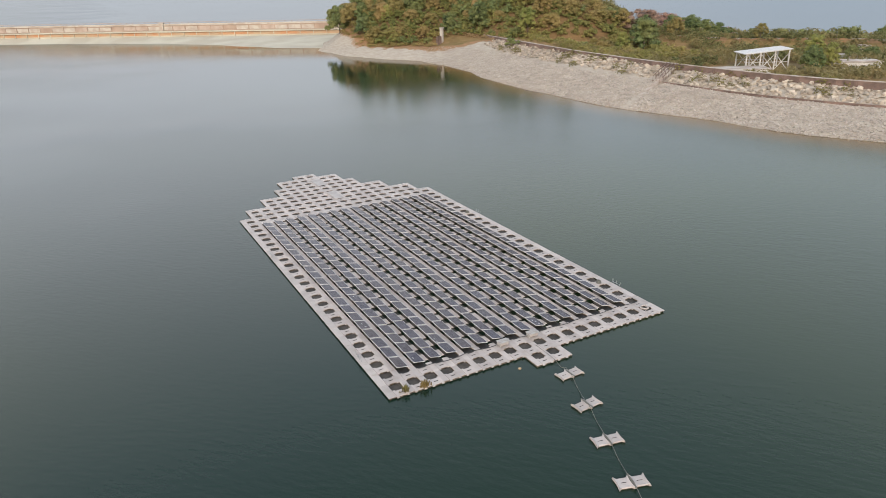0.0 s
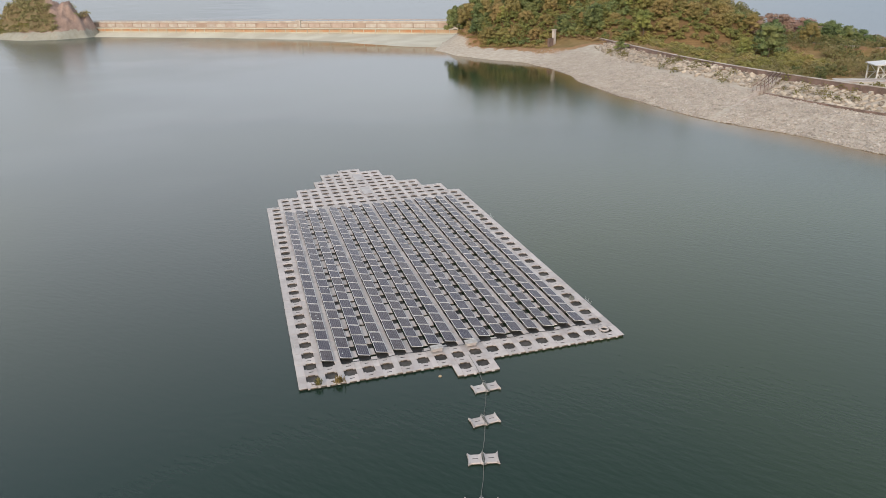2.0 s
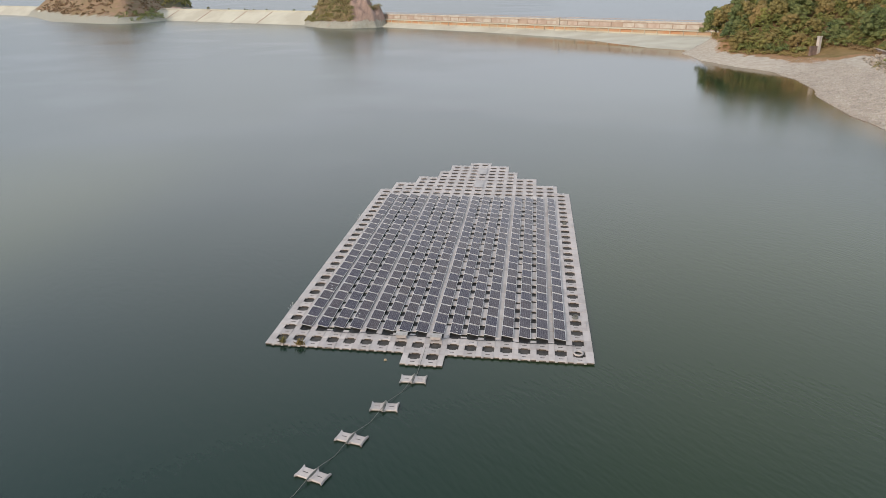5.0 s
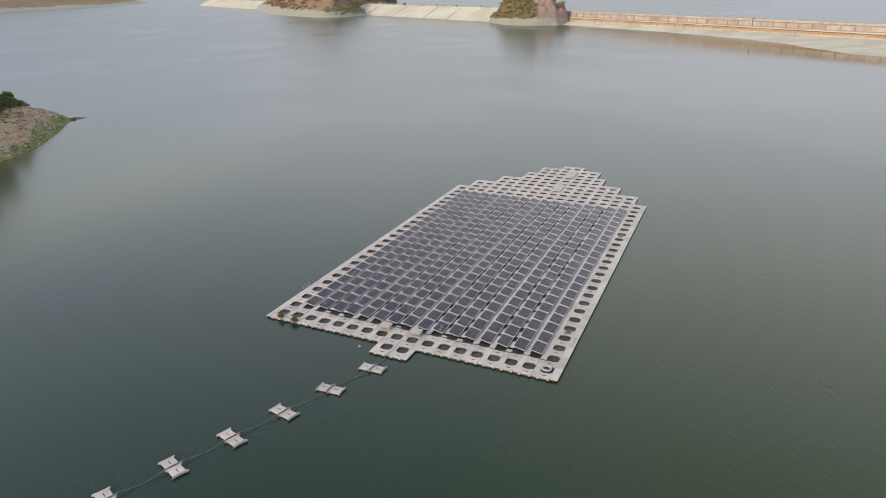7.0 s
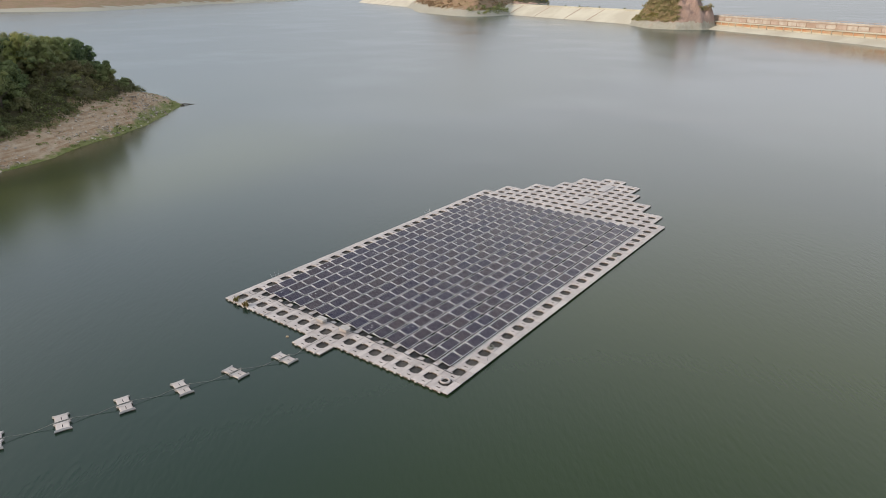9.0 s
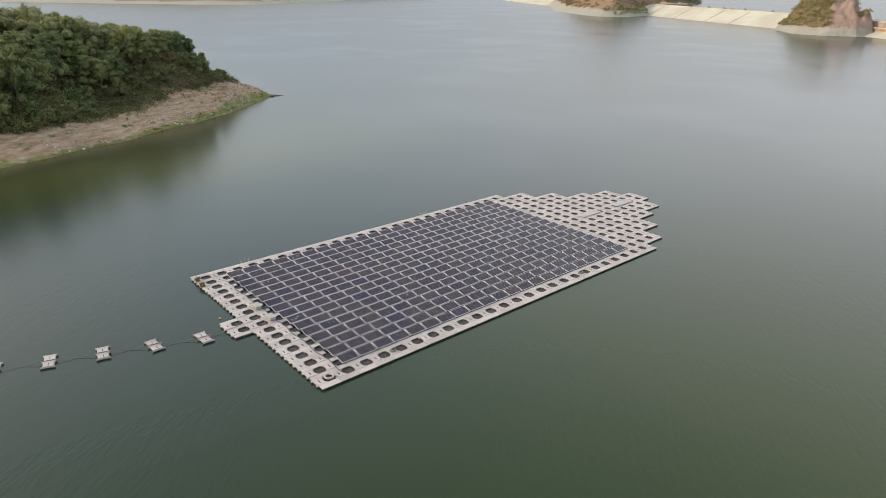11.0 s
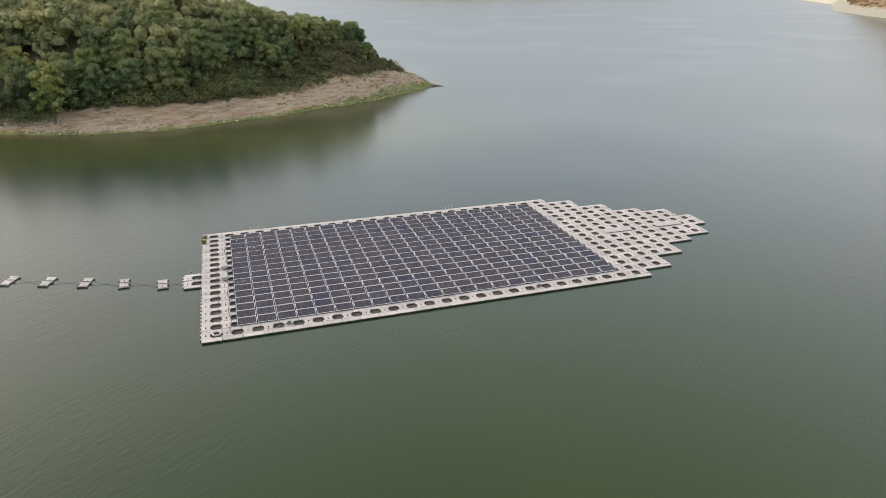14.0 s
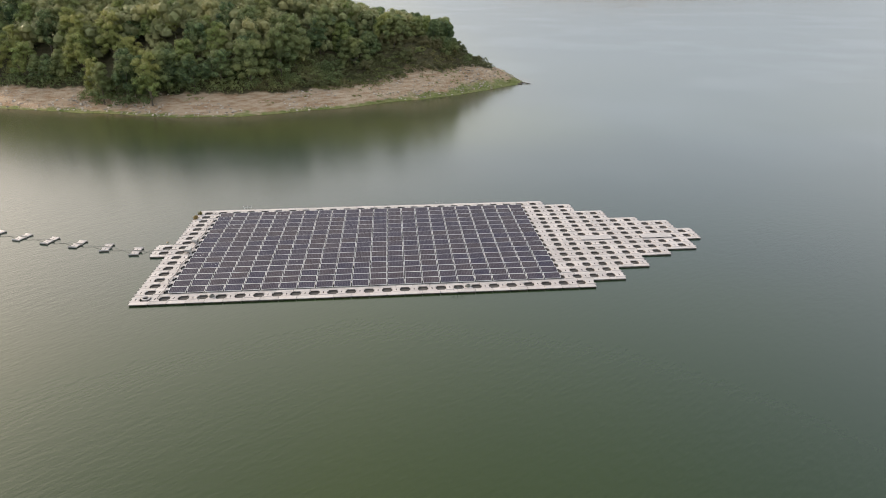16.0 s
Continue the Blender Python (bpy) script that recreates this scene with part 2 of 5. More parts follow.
def panel_material():
    """Dark silicon cells under glass: 10 by 6 cells with pale gaps and thin conductors."""
    m = bpy.data.materials.new("solar_cells")
    m.use_nodes = True
    n, k = m.node_tree.nodes, m.node_tree.links
    b = n["Principled BSDF"]
    b.inputs["Roughness"].default_value, b.inputs["IOR"].default_value = 0.17, 1.25
    place = n.new("ShaderNodeTexCoord")
    cut = n.new("ShaderNodeSeparateXYZ")
    k.new(place.outputs["Object"], cut.inputs[0])

    def line(out, pitch, width):
        a = n.new("ShaderNodeMath")
        a.operation = "PINGPONG"
        a.inputs[1].default_value = pitch / 2
        k.new(out, a.inputs[0])
        c = n.new("ShaderNodeMath")
        c.operation = "LESS_THAN"
        c.inputs[1].default_value = width / 2
        k.new(a.outputs[0], c.inputs[0])
        return c.outputs[0]

    top = n.new("ShaderNodeMath")
    top.operation = "MAXIMUM"
    k.new(line(cut.outputs[0], 0.156, 0.012), top.inputs[0])
    k.new(line(cut.outputs[1], 0.159, 0.014), top.inputs[1])
    tone = n.new("ShaderNodeMix")
    tone.data_type = "RGBA"
    tone.inputs[6].default_value, tone.inputs[7].default_value = (0.016, 0.016, 0.024, 1), (0.16, 0.150, 0.165, 1)
    k.new(top.outputs[0], tone.inputs[0])
    warm = n.new("ShaderNodeMix")
    warm.data_type = "RGBA"
    warm.inputs[6].default_value = (0.016, 0.0140, 0.033, 1)
    warm.inputs[7].default_value = (0.032, 0.0215, 0.026, 1)
    k.new(n.new("ShaderNodeObjectInfo").outputs["Random"], warm.inputs[0])
    k.new(warm.outputs[2], tone.inputs[6])
    dust = n.new("ShaderNodeTexNoise")
    dust.inputs["Scale"].default_value, dust.inputs["Detail"].default_value = 0.7, 5
    k.new(n.new("ShaderNodeNewGeometry").outputs["Position"], dust.inputs[0])
    film = n.new("ShaderNodeMapRange")
    film.inputs[1].default_value, film.inputs[2].default_value, film.inputs[3].default_value, film.inputs[4].default_value = 0.35, 0.75, 0.012, 0.078
    k.new(dust.outputs[0], film.inputs[0])
    worn = n.new("ShaderNodeMix")
    worn.data_type = "RGBA"
    worn.inputs[7].default_value = (0.37, 0.29, 0.25, 1)
    k.new(film.outputs[0], worn.inputs[0])
    k.new(tone.outputs[2], worn.inputs[6])
    k.new(worn.outputs[2], b.inputs["Base Color"])
    return m


def zoned(name, zones, grain, break_up=0.5, scale=0.5, layers=9.0):
    """Ground that passes from one soil to the next with the distance from the water; zones: (colour, second colour, noise scale)."""
    m = bpy.data.materials.new(name)
    m.use_nodes = True
    n, k = m.node_tree.nodes, m.node_tree.links
    b = n["Principled BSDF"]
    b.inputs["Roughness"].default_value, b.inputs["Specular IOR Level"].default_value = 0.95, 0.2
    at = n.new("ShaderNodeNewGeometry").outputs["Position"]
    zone = n.new("ShaderNodeAttribute")
    zone.attribute_name = "zone"
    edge = n.new("ShaderNodeTexNoise")
    edge.inputs["Scale"].default_value, edge.inputs["Detail"].default_value = scale, 5
    k.new(at, edge.inputs[0])
    sway = n.new("ShaderNodeMath")
    sway.operation = "MULTIPLY_ADD"
    sway.inputs[1].default_value, sway.inputs[2].default_value = 2 * break_up, -break_up
    k.new(edge.outputs[0], sway.inputs[0])
    total = n.new("ShaderNodeMath")
    k.new(zone.outputs["Fac"], total.inputs[0])
    k.new(sway.outputs[0], total.inputs[1])
    last = None
    for i, (one, two, size) in enumerate(zones):
        maps = n.new("ShaderNodeMapping")
        maps.inputs["Scale"].default_value = (1, 1, layers)
        k.new(at, maps.inputs[0])
        tex = n.new("ShaderNodeTexNoise")
        tex.inputs["Scale"].default_value, tex.inputs["Detail"].default_value, tex.inputs["Roughness"].default_value = size, 8, 0.65
        k.new(maps.outputs[0], tex.inputs[0])
        span = n.new("ShaderNodeMapRange")
        span.inputs[1].default_value, span.inputs[2].default_value = 0.36, 0.64
        k.new(tex.outputs[0], span.inputs[0])
        mix = n.new("ShaderNodeMix")
        mix.data_type = "RGBA"
        mix.inputs[6].default_value, mix.inputs[7].default_value = (*one, 1), (*two, 1)
        k.new(span.outputs[0], mix.inputs[0])
        if last is None:
            last = mix.outputs[2]
            continue
        step = n.new("ShaderNodeMapRange")
        step.inputs[1].default_value, step.inputs[2].default_value = i - 0.65, i - 0.35
        k.new(total.outputs[0], step.inputs[0])
        join = n.new("ShaderNodeMix")
        join.data_type = "RGBA"
        k.new(step.outputs[0], join.inputs[0])
        k.new(last, join.inputs[6])
        k.new(mix.outputs[2], join.inputs[7])
        last = join.outputs[2]
    k.new(last, b.inputs["Base Color"])
    fine = n.new("ShaderNodeTexNoise")
    fine.inputs["Scale"].default_value, fine.inputs["Detail"].default_value = 1.4, 6
    k.new(at, fine.inputs[0])
    rel = n.new("ShaderNodeBump")
    rel.inputs["Distance"].default_value = grain
    k.new(fine.outputs[0], rel.inputs["Height"])
    k.new(rel.outputs[0], b.inputs["Normal"])
    return m


M_WATER = water_material()
M_CAPE = zoned("cape_soils", [((0.110, 0.140, 0.032), (0.22, 0.205, 0.085), 0.4), ((0.29, 0.18, 0.102), (0.45, 0.345, 0.24), 0.3), ((0.060, 0.060, 0.028), (0.105, 0.085, 0.045), 0.3)], 0.45, 0.75, 0.35)
M_SHORE = zoned("shore_soils", [((0.415, 0.375, 0.315), (0.325, 0.285, 0.235), 0.35), ((0.33, 0.19, 0.105), (0.23, 0.15, 0.075), 0.35), ((0.25, 0.165, 0.080), (0.15, 0.115, 0.045), 0.12), ((0.13, 0.09, 0.042), (0.20, 0.125, 0.06), 0.2)], 0.2)
M_FLOAT = material("grey_polyethylene", (0.405, 0.365, 0.342), 0.55, second=(0.33, 0.29, 0.265), scale=1.6, mix=(0.45, 0.75), bump=0.014, bump_scale=5, vary=0.13, coords="World")
# float plastic darkened as shade: slots, lug undersides, float sides below panels
M_FLOATSHADE = material("shade_dark_polyethylene", (0.07, 0.065, 0.06), 0.6, second=(0.045, 0.042, 0.04), scale=2.0, bump=0.005, bump_scale=9)
# algae brown at the waterline, darkened further for shade under the float tops
M_ALGAE_SHADE = material("algae_and_shade_sides", (0.13, 0.095, 0.065), 0.75, second=(0.06, 0.05, 0.04), scale=3.0, bump=0.01)
# brown-grey fill added to the wells, also the painted shade between panel columns
M_WELL_DARK = material("dark_well_fill", (0.062, 0.054, 0.046), 0.8, second=(0.030, 0.027, 0.023), scale=2.2, mix=(0.35, 0.65), bump=0.02, bump_scale=8, vary=0.25, coords="World")
M_PANEL = panel_material()
M_ALU = material("anodised_aluminium", (0.64, 0.625, 0.62), 0.45, 0.15, second=(0.57, 0.55, 0.53), scale=6, bump=0.001)
M_STEEL = material("galvanised_steel", (0.45, 0.46, 0.46), 0.45, 0.7, scale=6)
M_WHITE = material("white_painted_metal", (0.56, 0.55, 0.53), 0.45, second=(0.45, 0.43, 0.40), scale=2.0)
# cable rubber and dark windows, also the painted shade below the first panels
M_BLACK = material("black_cable_and_shade", (0.03, 0.03, 0.03), 0.6)
M_ROPE = material("weathered_rope", (0.16, 0.16, 0.14), 0.9, scale=20, bump=0.01)
M_ORANGE = material("faded_orange_plastic", (0.38, 0.28, 0.17), 0.5, scale=6)
M_STONE = material("pale_granite_rubble", (0.392, 0.354, 0.313), 0.85, second=(0.305, 0.27, 0.235), scale=0.5, bump=0.05, bump_scale=5, island=0.20, coords="World")
M_BOULDER = material("sunlit_granite_boulder", (0.43, 0.38, 0.31), 0.85, second=(0.32, 0.27, 0.215), scale=0.8, bump=0.06, bump_scale=3, vary=0.22)
M_FILL = material("packed_granite_blocks", (0.37, 0.32, 0.26), 0.85, second=(0.24, 0.20, 0.155), scale=0.8, bump=0.06, bump_scale=3, island=0.25, coords="World")
M_BANKSTONE = material("bank_stone", (0.45, 0.38, 0.305), 0.9, second=(0.34, 0.275, 0.215), scale=0.8, bump=0.05, bump_scale=5, island=0.3, coords="World")
M_BED = material("rubble_bed", (0.365, 0.324, 0.285), 0.95, second=(0.25, 0.22, 0.19), scale=0.35, bump=0.15, bump_scale=1.6, coords="World")
M_HILL = material("dry_undergrowth_soil", (0.10, 0.085, 0.05), 1.0, second=(0.055, 0.06, 0.03), scale=0.25, bump=0.4, bump_scale=1.2, coords="World")
M_BARK = material("grey_brown_bark", (0.13, 0.10, 0.075), 0.9, scale=3, bump=0.03)
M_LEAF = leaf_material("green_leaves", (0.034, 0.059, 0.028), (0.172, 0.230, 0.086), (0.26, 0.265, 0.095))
# paler leaf copy: light and haze on the far crown are in its colour
M_CROWN_HAZE = leaf_material("hazy_crown_leaves", (0.078, 0.106, 0.050), (0.212, 0.250, 0.106), (0.31, 0.285, 0.12))
M_YELLOW = leaf_material("yellow_green_leaves", (0.11, 0.145, 0.045), (0.24, 0.285, 0.085), (0.33, 0.305, 0.09))
M_DRYLEAF = leaf_material("dry_season_leaves", (0.168, 0.148, 0.052), (0.285, 0.243, 0.086), (0.35, 0.245, 0.105))
M_HILLGREEN = leaf_material("hillside_leaves", (0.098, 0.116, 0.036), (0.218, 0.228, 0.068), (0.33, 0.262, 0.090))
# darker leaf copy with shade on the steep slope put into its colour
M_SLOPE_SHADE = leaf_material("shaded_slope_leaves", (0.046, 0.060, 0.023), (0.140, 0.162, 0.055), (0.20, 0.165, 0.075))
M_OLIVE = leaf_material("olive_shrub_leaves", (0.095, 0.105, 0.040), (0.205, 0.198, 0.080), (0.28, 0.215, 0.10))
M_STRAW = leaf_material("straw_grass", (0.22, 0.165, 0.085), (0.35, 0.265, 0.14), (0.36, 0.22, 0.115))
M_RUSSET = leaf_material("russet_leaves", (0.20, 0.135, 0.10), (0.33, 0.235, 0.18), (0.33, 0.20, 0.16))
M_FARLEAF = leaf_material("brown_scrub_leaves", (0.16, 0.12, 0.065), (0.28, 0.20, 0.11), (0.30, 0.17, 0.11))
M_MOSS = leaf_material("olive_creepers", (0.10, 0.10, 0.03), (0.20, 0.18, 0.06), (0.22, 0.17, 0.06))
# lightened olive: haze over the distant islet is put into the colour
M_SCRUB_HAZE = leaf_material("scrub_leaves", (0.16, 0.175, 0.070), (0.27, 0.265, 0.105), (0.34, 0.255, 0.13))
M_GRASS = leaf_material("low_plants", (0.13, 0.16, 0.045), (0.24, 0.26, 0.08), (0.30, 0.25, 0.10))
M_CONCRETE = material("weathered_concrete", (0.44, 0.40, 0.36), 0.9, second=(0.31, 0.26, 0.22), scale=0.35, bump=0.02, coords="World")
M_DARKWALL = material("dark_weathered_parapet", (0.205, 0.14, 0.115), 0.95, second=(0.12, 0.085, 0.07), scale=0.4, bump=0.03, coords="World")
M_DAMFACE = material("pale_dam_concrete", (0.46, 0.44, 0.355), 0.9, second=(0.39, 0.36, 0.285), scale=0.06, bump=0.02, coords="World")
M_RUST = material("iron_stained_concrete", (0.42, 0.225, 0.12), 0.9, second=(0.40, 0.29, 0.19), scale=0.12, bump=0.02, coords="World")
M_CLIFF = material("bare_rock_cliff", (0.36, 0.25, 0.20), 0.95, second=(0.22, 0.15, 0.12), scale=0.12, bump=0.6, bump_scale=0.5, coords="World")


# ---- helpers of this scene ----
def mesh(name, verts, faces, mats, index=None, smooth=False):
    d = bpy.data.meshes.new(name)
    d.from_pydata([tuple(v) for v in verts], [], [tuple(f) for f in faces])
    for m in mats if isinstance(mats, (list, tuple)) else [mats]:
        d.materials.append(m)
    if index is not None:
        d.polygons.foreach_set("material_index", list(index))
    if smooth:
        d.polygons.foreach_set("use_smooth", [True] * len(d.polygons))
    d.update()
    return d


def from_bm(name, bm, mats):
    bmesh.ops.recalc_face_normals(bm, faces=bm.faces)
    d = bpy.data.meshes.new(name)
    bm.to_mesh(d)
    bm.free()
    for m in mats if isinstance(mats, (list, tuple)) else [mats]:
        d.materials.append(m)
    return d


def box(bm, x0, x1, y0, y1, z0, z1, bevel=0.0, mat=0, m=None):
    made = bmesh.ops.create_cube(bm, size=1.0)["verts"]
    for v in made:
        v.co = Vector(((x0, x1)[v.co.x > 0], (y0, y1)[v.co.y > 0], (z0, z1)[v.co.z > 0]))
    faces = {f for v in made for f in v.link_faces}
    for f in faces:
        f.material_index = mat
    if m is not None:
        bmesh.ops.transform(bm, matrix=m, verts=made)
    if bevel:
        bmesh.ops.bevel(bm, geom=list({e for v in made for e in v.link_edges}), offset=bevel, segments=1, affect="EDGES")


def rod(bm, a, b, r0, r1=None, sides=6, mat=0):
    a, b = Vector(a), Vector(b)
    turn = (b - a).to_track_quat("Z", "Y").to_matrix().to_4x4()
    made = bmesh.ops.create_cone(bm, cap_ends=True, segments=sides, radius1=r0, radius2=r0 if r1 is None else r1, depth=(b - a).length, matrix=Matrix.Translation((a + b) / 2) @ turn)["verts"]
    for f in {f for v in made for f in v.link_faces}:
        f.material_index = mat


def part(name, data, parent, m=None, label=""):
    ob = new(name, data)
    ob.parent = parent
    if m is not None:
        ob.matrix_basis = m
    return tagged(ob, label)


def thing(name, label, category, m=None, group="", kind=""):
    ob = new(name)
    ob.empty_display_size = 0.3
    if m is not None:
        ob.matrix_basis = m
    return tagged(ob, label, category, group, kind)


# ---- land ----
def inside_distance(points, poly):
    """Distance to the closed outline, positive inside, for an array of points."""
    p = np.asarray(points, float)
    best, odd = np.full(len(p), 1e9), np.zeros(len(p), bool)
    for (ax, ay), (bx, by) in zip(poly, poly[1:] + poly[:1]):
        d = np.array([bx - ax, by - ay])
        t = np.clip(((p - (ax, ay)) @ d) / (d @ d), 0, 1)
        best = np.minimum(best, np.hypot(*(p - (ax, ay) - t[:, None] * d).T))
        hit = (ay > p[:, 1]) != (by > p[:, 1])
        odd ^= hit & (p[:, 0] < (bx - ax) * (p[:, 1] - ay) / ((by - ay) or 1e-9) + ax)
    return np.where(odd, best, -best)


def bumps(x, y, scale, seed=0.0):
    return np.array([noise.noise((a / scale + seed, b / scale, seed)) for a, b in zip(x, y)])


def land(name, poly, step, height, choose, mats, label, category="ground", window=None):
    """Ground inside an outline, on a grid; height(x, y, d) and choose(x, y, z, d) take arrays."""
    xs, ys = [q[0] for q in poly], [q[1] for q in poly]
    x0, x1, y0, y1 = window or (min(xs) - 2 * step, max(xs) + 2 * step, min(ys) - 2 * step, max(ys) + 2 * step)
    nx, ny = int((x1 - x0) / step) + 1, int((y1 - y0) / step) + 1
    gx, gy = np.meshgrid(np.linspace(x0, x1, nx), np.linspace(y0, y1, ny))
    x, y = gx.ravel(), gy.ravel()
    d = inside_distance(np.stack([x, y], 1), poly)
    d = d + bumps(x, y, 6 * step, 3.1) * step * 0.8
    z = np.where(d > 0, height(x, y, np.maximum(d, 0)), d * 0.3)
    keep = d > -2.5 * step
    number = np.cumsum(keep) - 1
    faces, index = [], []
    kinds = np.zeros(len(x)) if isinstance(mats, bpy.types.Material) else choose(x, y, z, d)
    for j in range(ny - 1):
        for i in range(nx - 1):
            a = j * nx + i
            quad = (a, a + 1, a + nx + 1, a + nx)
            if keep[list(quad)].all():
                faces.append([number[q] for q in quad])
                index.append(int(kinds[a]))
    verts = np.stack([x, y, z], 1)[keep]
    data = mesh(name, verts, faces, mats, index, True)
    if isinstance(mats, bpy.types.Material):
        data.attributes.new("zone", "FLOAT", "POINT").data.foreach_set("value", choose(x, y, z, d)[keep].astype(np.float32))
    return tagged(new(name, data), label, category, kind="structure")


def steps(d, knots):
    return np.interp(d, [k[0] for k in knots], [k[1] for k in knots])


CAPE = [(-63, -8), (-66.5, 1), (-70.5, 11), (-79, 27), (-88, 42), (-97, 53), (-101.5, 57), (-104.8, 60.9), (-108.5, 62.2), (-114, 61), (-124, 54), (-140, 28), (-165, -20), (-190, -90), (-200, -170), (-105, -170), (-92, -110), (-77, -65), (-73, -51), (-67.5, -36), (-63.5, -22)]
SHORE = [(150, -60), (118, 0), (103, 24), (96, 40), (92, 58), (88.5, 75), (86.5, 92), (86, 108), (88, 126), (92, 148), (94.5, 166), (92.5, 183), (84.5, 202), (77, 218), (77, 246), (86, 275), (125, 300), (205, 318), (226, 288), (222, 235), (200, 182), (206, 142), (236, 108), (238, 60), (205, -60)]
WALL = [(141, 8), (129, 25), (122, 38), (117, 51), (114.5, 65), (113.2, 85), (113.2, 105), (114.6, 127), (118, 150), (122, 178), (126, 202)]
ISLAND = [(-586, 706), (-495, 617), (-440, 556), (-372, 517), (-336, 499), (-318, 518), (-322, 560), (-350, 640), (-430, 715), (-570, 765)]
HEADLAND = [(-492, 905), (-545, 890), (-660, 925), (-720, 1060), (-560, 1060), (-500, 950)]
ISLE = [(-165, 470), (-150, 446), (-128, 423), (-110, 420), (-94, 428), (-88, 442), (-105, 462), (-130, 482), (-155, 486)]
FARSHORE = [(-1080, 130), (-940, 240), (-850, 310), (-790, 375), (-830, 470), (-930, 620), (-990, 850), (-1100, 1012), (-1400, 1012), (-1400, 130)]


def water_sheet():
    """The lake, on a net that is fine between the shores; "shelf" is 1 at the water's edge and falls to 0 over the shallows."""
    xs = [-4500, -1600, -700, -300, -190] + list(range(-140, 146, 3)) + [190, 300, 700, 1600, 4500]
    ys = [-4500, -1600, -700, -300, -170] + list(range(-100, 300, 3)) + [380, 500, 700, 1600, 4500]
    gx, gy = np.meshgrid(np.array(xs, float), np.array(ys, float))
    x, y = gx.ravel(), gy.ravel()
    w = len(xs)
    faces = [(j * w + i, j * w + i + 1, (j + 1) * w + i + 1, (j + 1) * w + i) for j in range(len(ys) - 1) for i in range(w - 1)]
    pts = np.stack([x, y], 1)
    shelf = np.maximum(1 + inside_distance(pts, SHORE) / 9, 0.3 + inside_distance(pts, CAPE) / 14).clip(0, 1)
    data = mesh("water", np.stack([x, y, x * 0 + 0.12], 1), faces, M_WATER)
    data.attributes.new("shelf", "FLOAT", "POINT").data.foreach_set("value", shelf.astype(np.float32))
    return tagged(new("water", data), "calm grey-green reservoir water with fine ripples", "water", kind="structure")


water_sheet()


def cape_height(x, y, d):
    slope = steps(d, [(0, 0.1), (4, 1.3), (10, 3.6), (13, 5.2), (22, 12.0), (34, 16.5), (60, 20.0), (200, 22)])
    bluff = steps(d, [(0, 0.1), (2.6, 1.5), (5.5, 3.5), (9, 5.8), (14, 13.5), (24, 17.0), (60, 20.0), (200, 22)])
    w = np.clip((y - 14) / 16, 0, 1)
    rise = slope * (1 - w) + bluff * w
    crest = steps(y, [(-30, 40), (-5, 22), (4, 18), (10, 16), (22, 13.2), (34, 11.6), (40, 9.6), (44, 7.2), (48, 5.8), (52, 4.9), (56, 3.9), (60, 1.9), (64, 0.5)])
    rise = np.minimum(rise, crest - 0.8 * np.exp(-np.abs(rise - crest) / 1.5))
    rise = np.maximum(rise, 0.06)
    return rise + bumps(x, y, 14, 7.0) * np.clip(d / 12, 0.06, 1.0) * 1.6 + bumps(x, y, 4, 2.0) * 0.25


def cape_crown(x, y):
    """How high the tree tops reach along the cape, which falls towards its tip."""
    return float(steps(y, [(-30, 60), (-10, 31), (0, 26.5), (4, 25), (10, 23.5), (16, 21.2), (22, 19.6), (28, 18.8), (34, 18.0), (40, 17.2), (43, 14.8), (46, 11.8), (49, 8.8), (51.5, 6.4), (53.5, 4.6), (56, 3.0)]))


def cape_kind(x, y, z, d):
    near = steps(d, [(0, 0.1), (0.9, 0.3), (2.0, 0.85), (4.0, 1.0), (8.2, 1.1), (11, 2.0)])
    tip = steps(d, [(0, 0.0), (1.6, 0.2), (3.2, 0.62), (5.0, 0.9), (7.0, 1.1), (9, 2.0)])
    w = np.clip((y - 30) / 14, 0, 1)
    return near * (1 - w) + tip * w


land("ground_cape", CAPE, 1.5, cape_height, cape_kind, M_CAPE, "bare reddish soil bank rising to a wooded hill", window=(-200, -58, -170, 70))


HILL = (158, 248, 82, 54, 20.0)  # centre, half widths and height of the hill by the dam
SPUR = (160, 206, 41, 46, 21.0)  # its shoulder above the wall


def hill_bump(x, y, cx, cy, rx, ry, h):
    q = np.hypot((x - cx) / rx, (y - cy) / ry)
    return h * np.clip(1 - q * q, 0, 1) ** 0.65


def shore_height(x, y, d):
    rock = steps(d, [(0, 0.1), (18, 3.6), (25, 6.0), (27, 6.1), (32, 1.6), (45, 0.7), (500, 0.6)])
    soil = steps(d, [(0, 0.1), (8, 2.7), (10.5, 3.1), (24, 3.8), (30, 6.8), (40, 8.0), (90, 0.8)])
    shoulder = steps(d, [(26.5, 6.1), (33, 5.4), (42, 3.6), (56, 0.8)])
    rock = np.where(d > 26.5, np.maximum(rock, shoulder * np.clip((y - 112) / 34, 0, 1)), rock)
    w = np.clip((y - 178) / 22, 0, 1)
    z = rock * (1 - w) + soil * w
    z = np.maximum(z, hill_bump(x, y, *HILL) * np.clip(d / 16, 0, 1) + 1.5 * np.clip(d / 16, 0, 1))
    z = np.maximum(z, hill_bump(x, y, *SPUR) + 0.6 * (d > 30))
    return z + bumps(x, y, 15, 1.0) * np.clip((d - 28) / 20, 0, 1) * 0.6


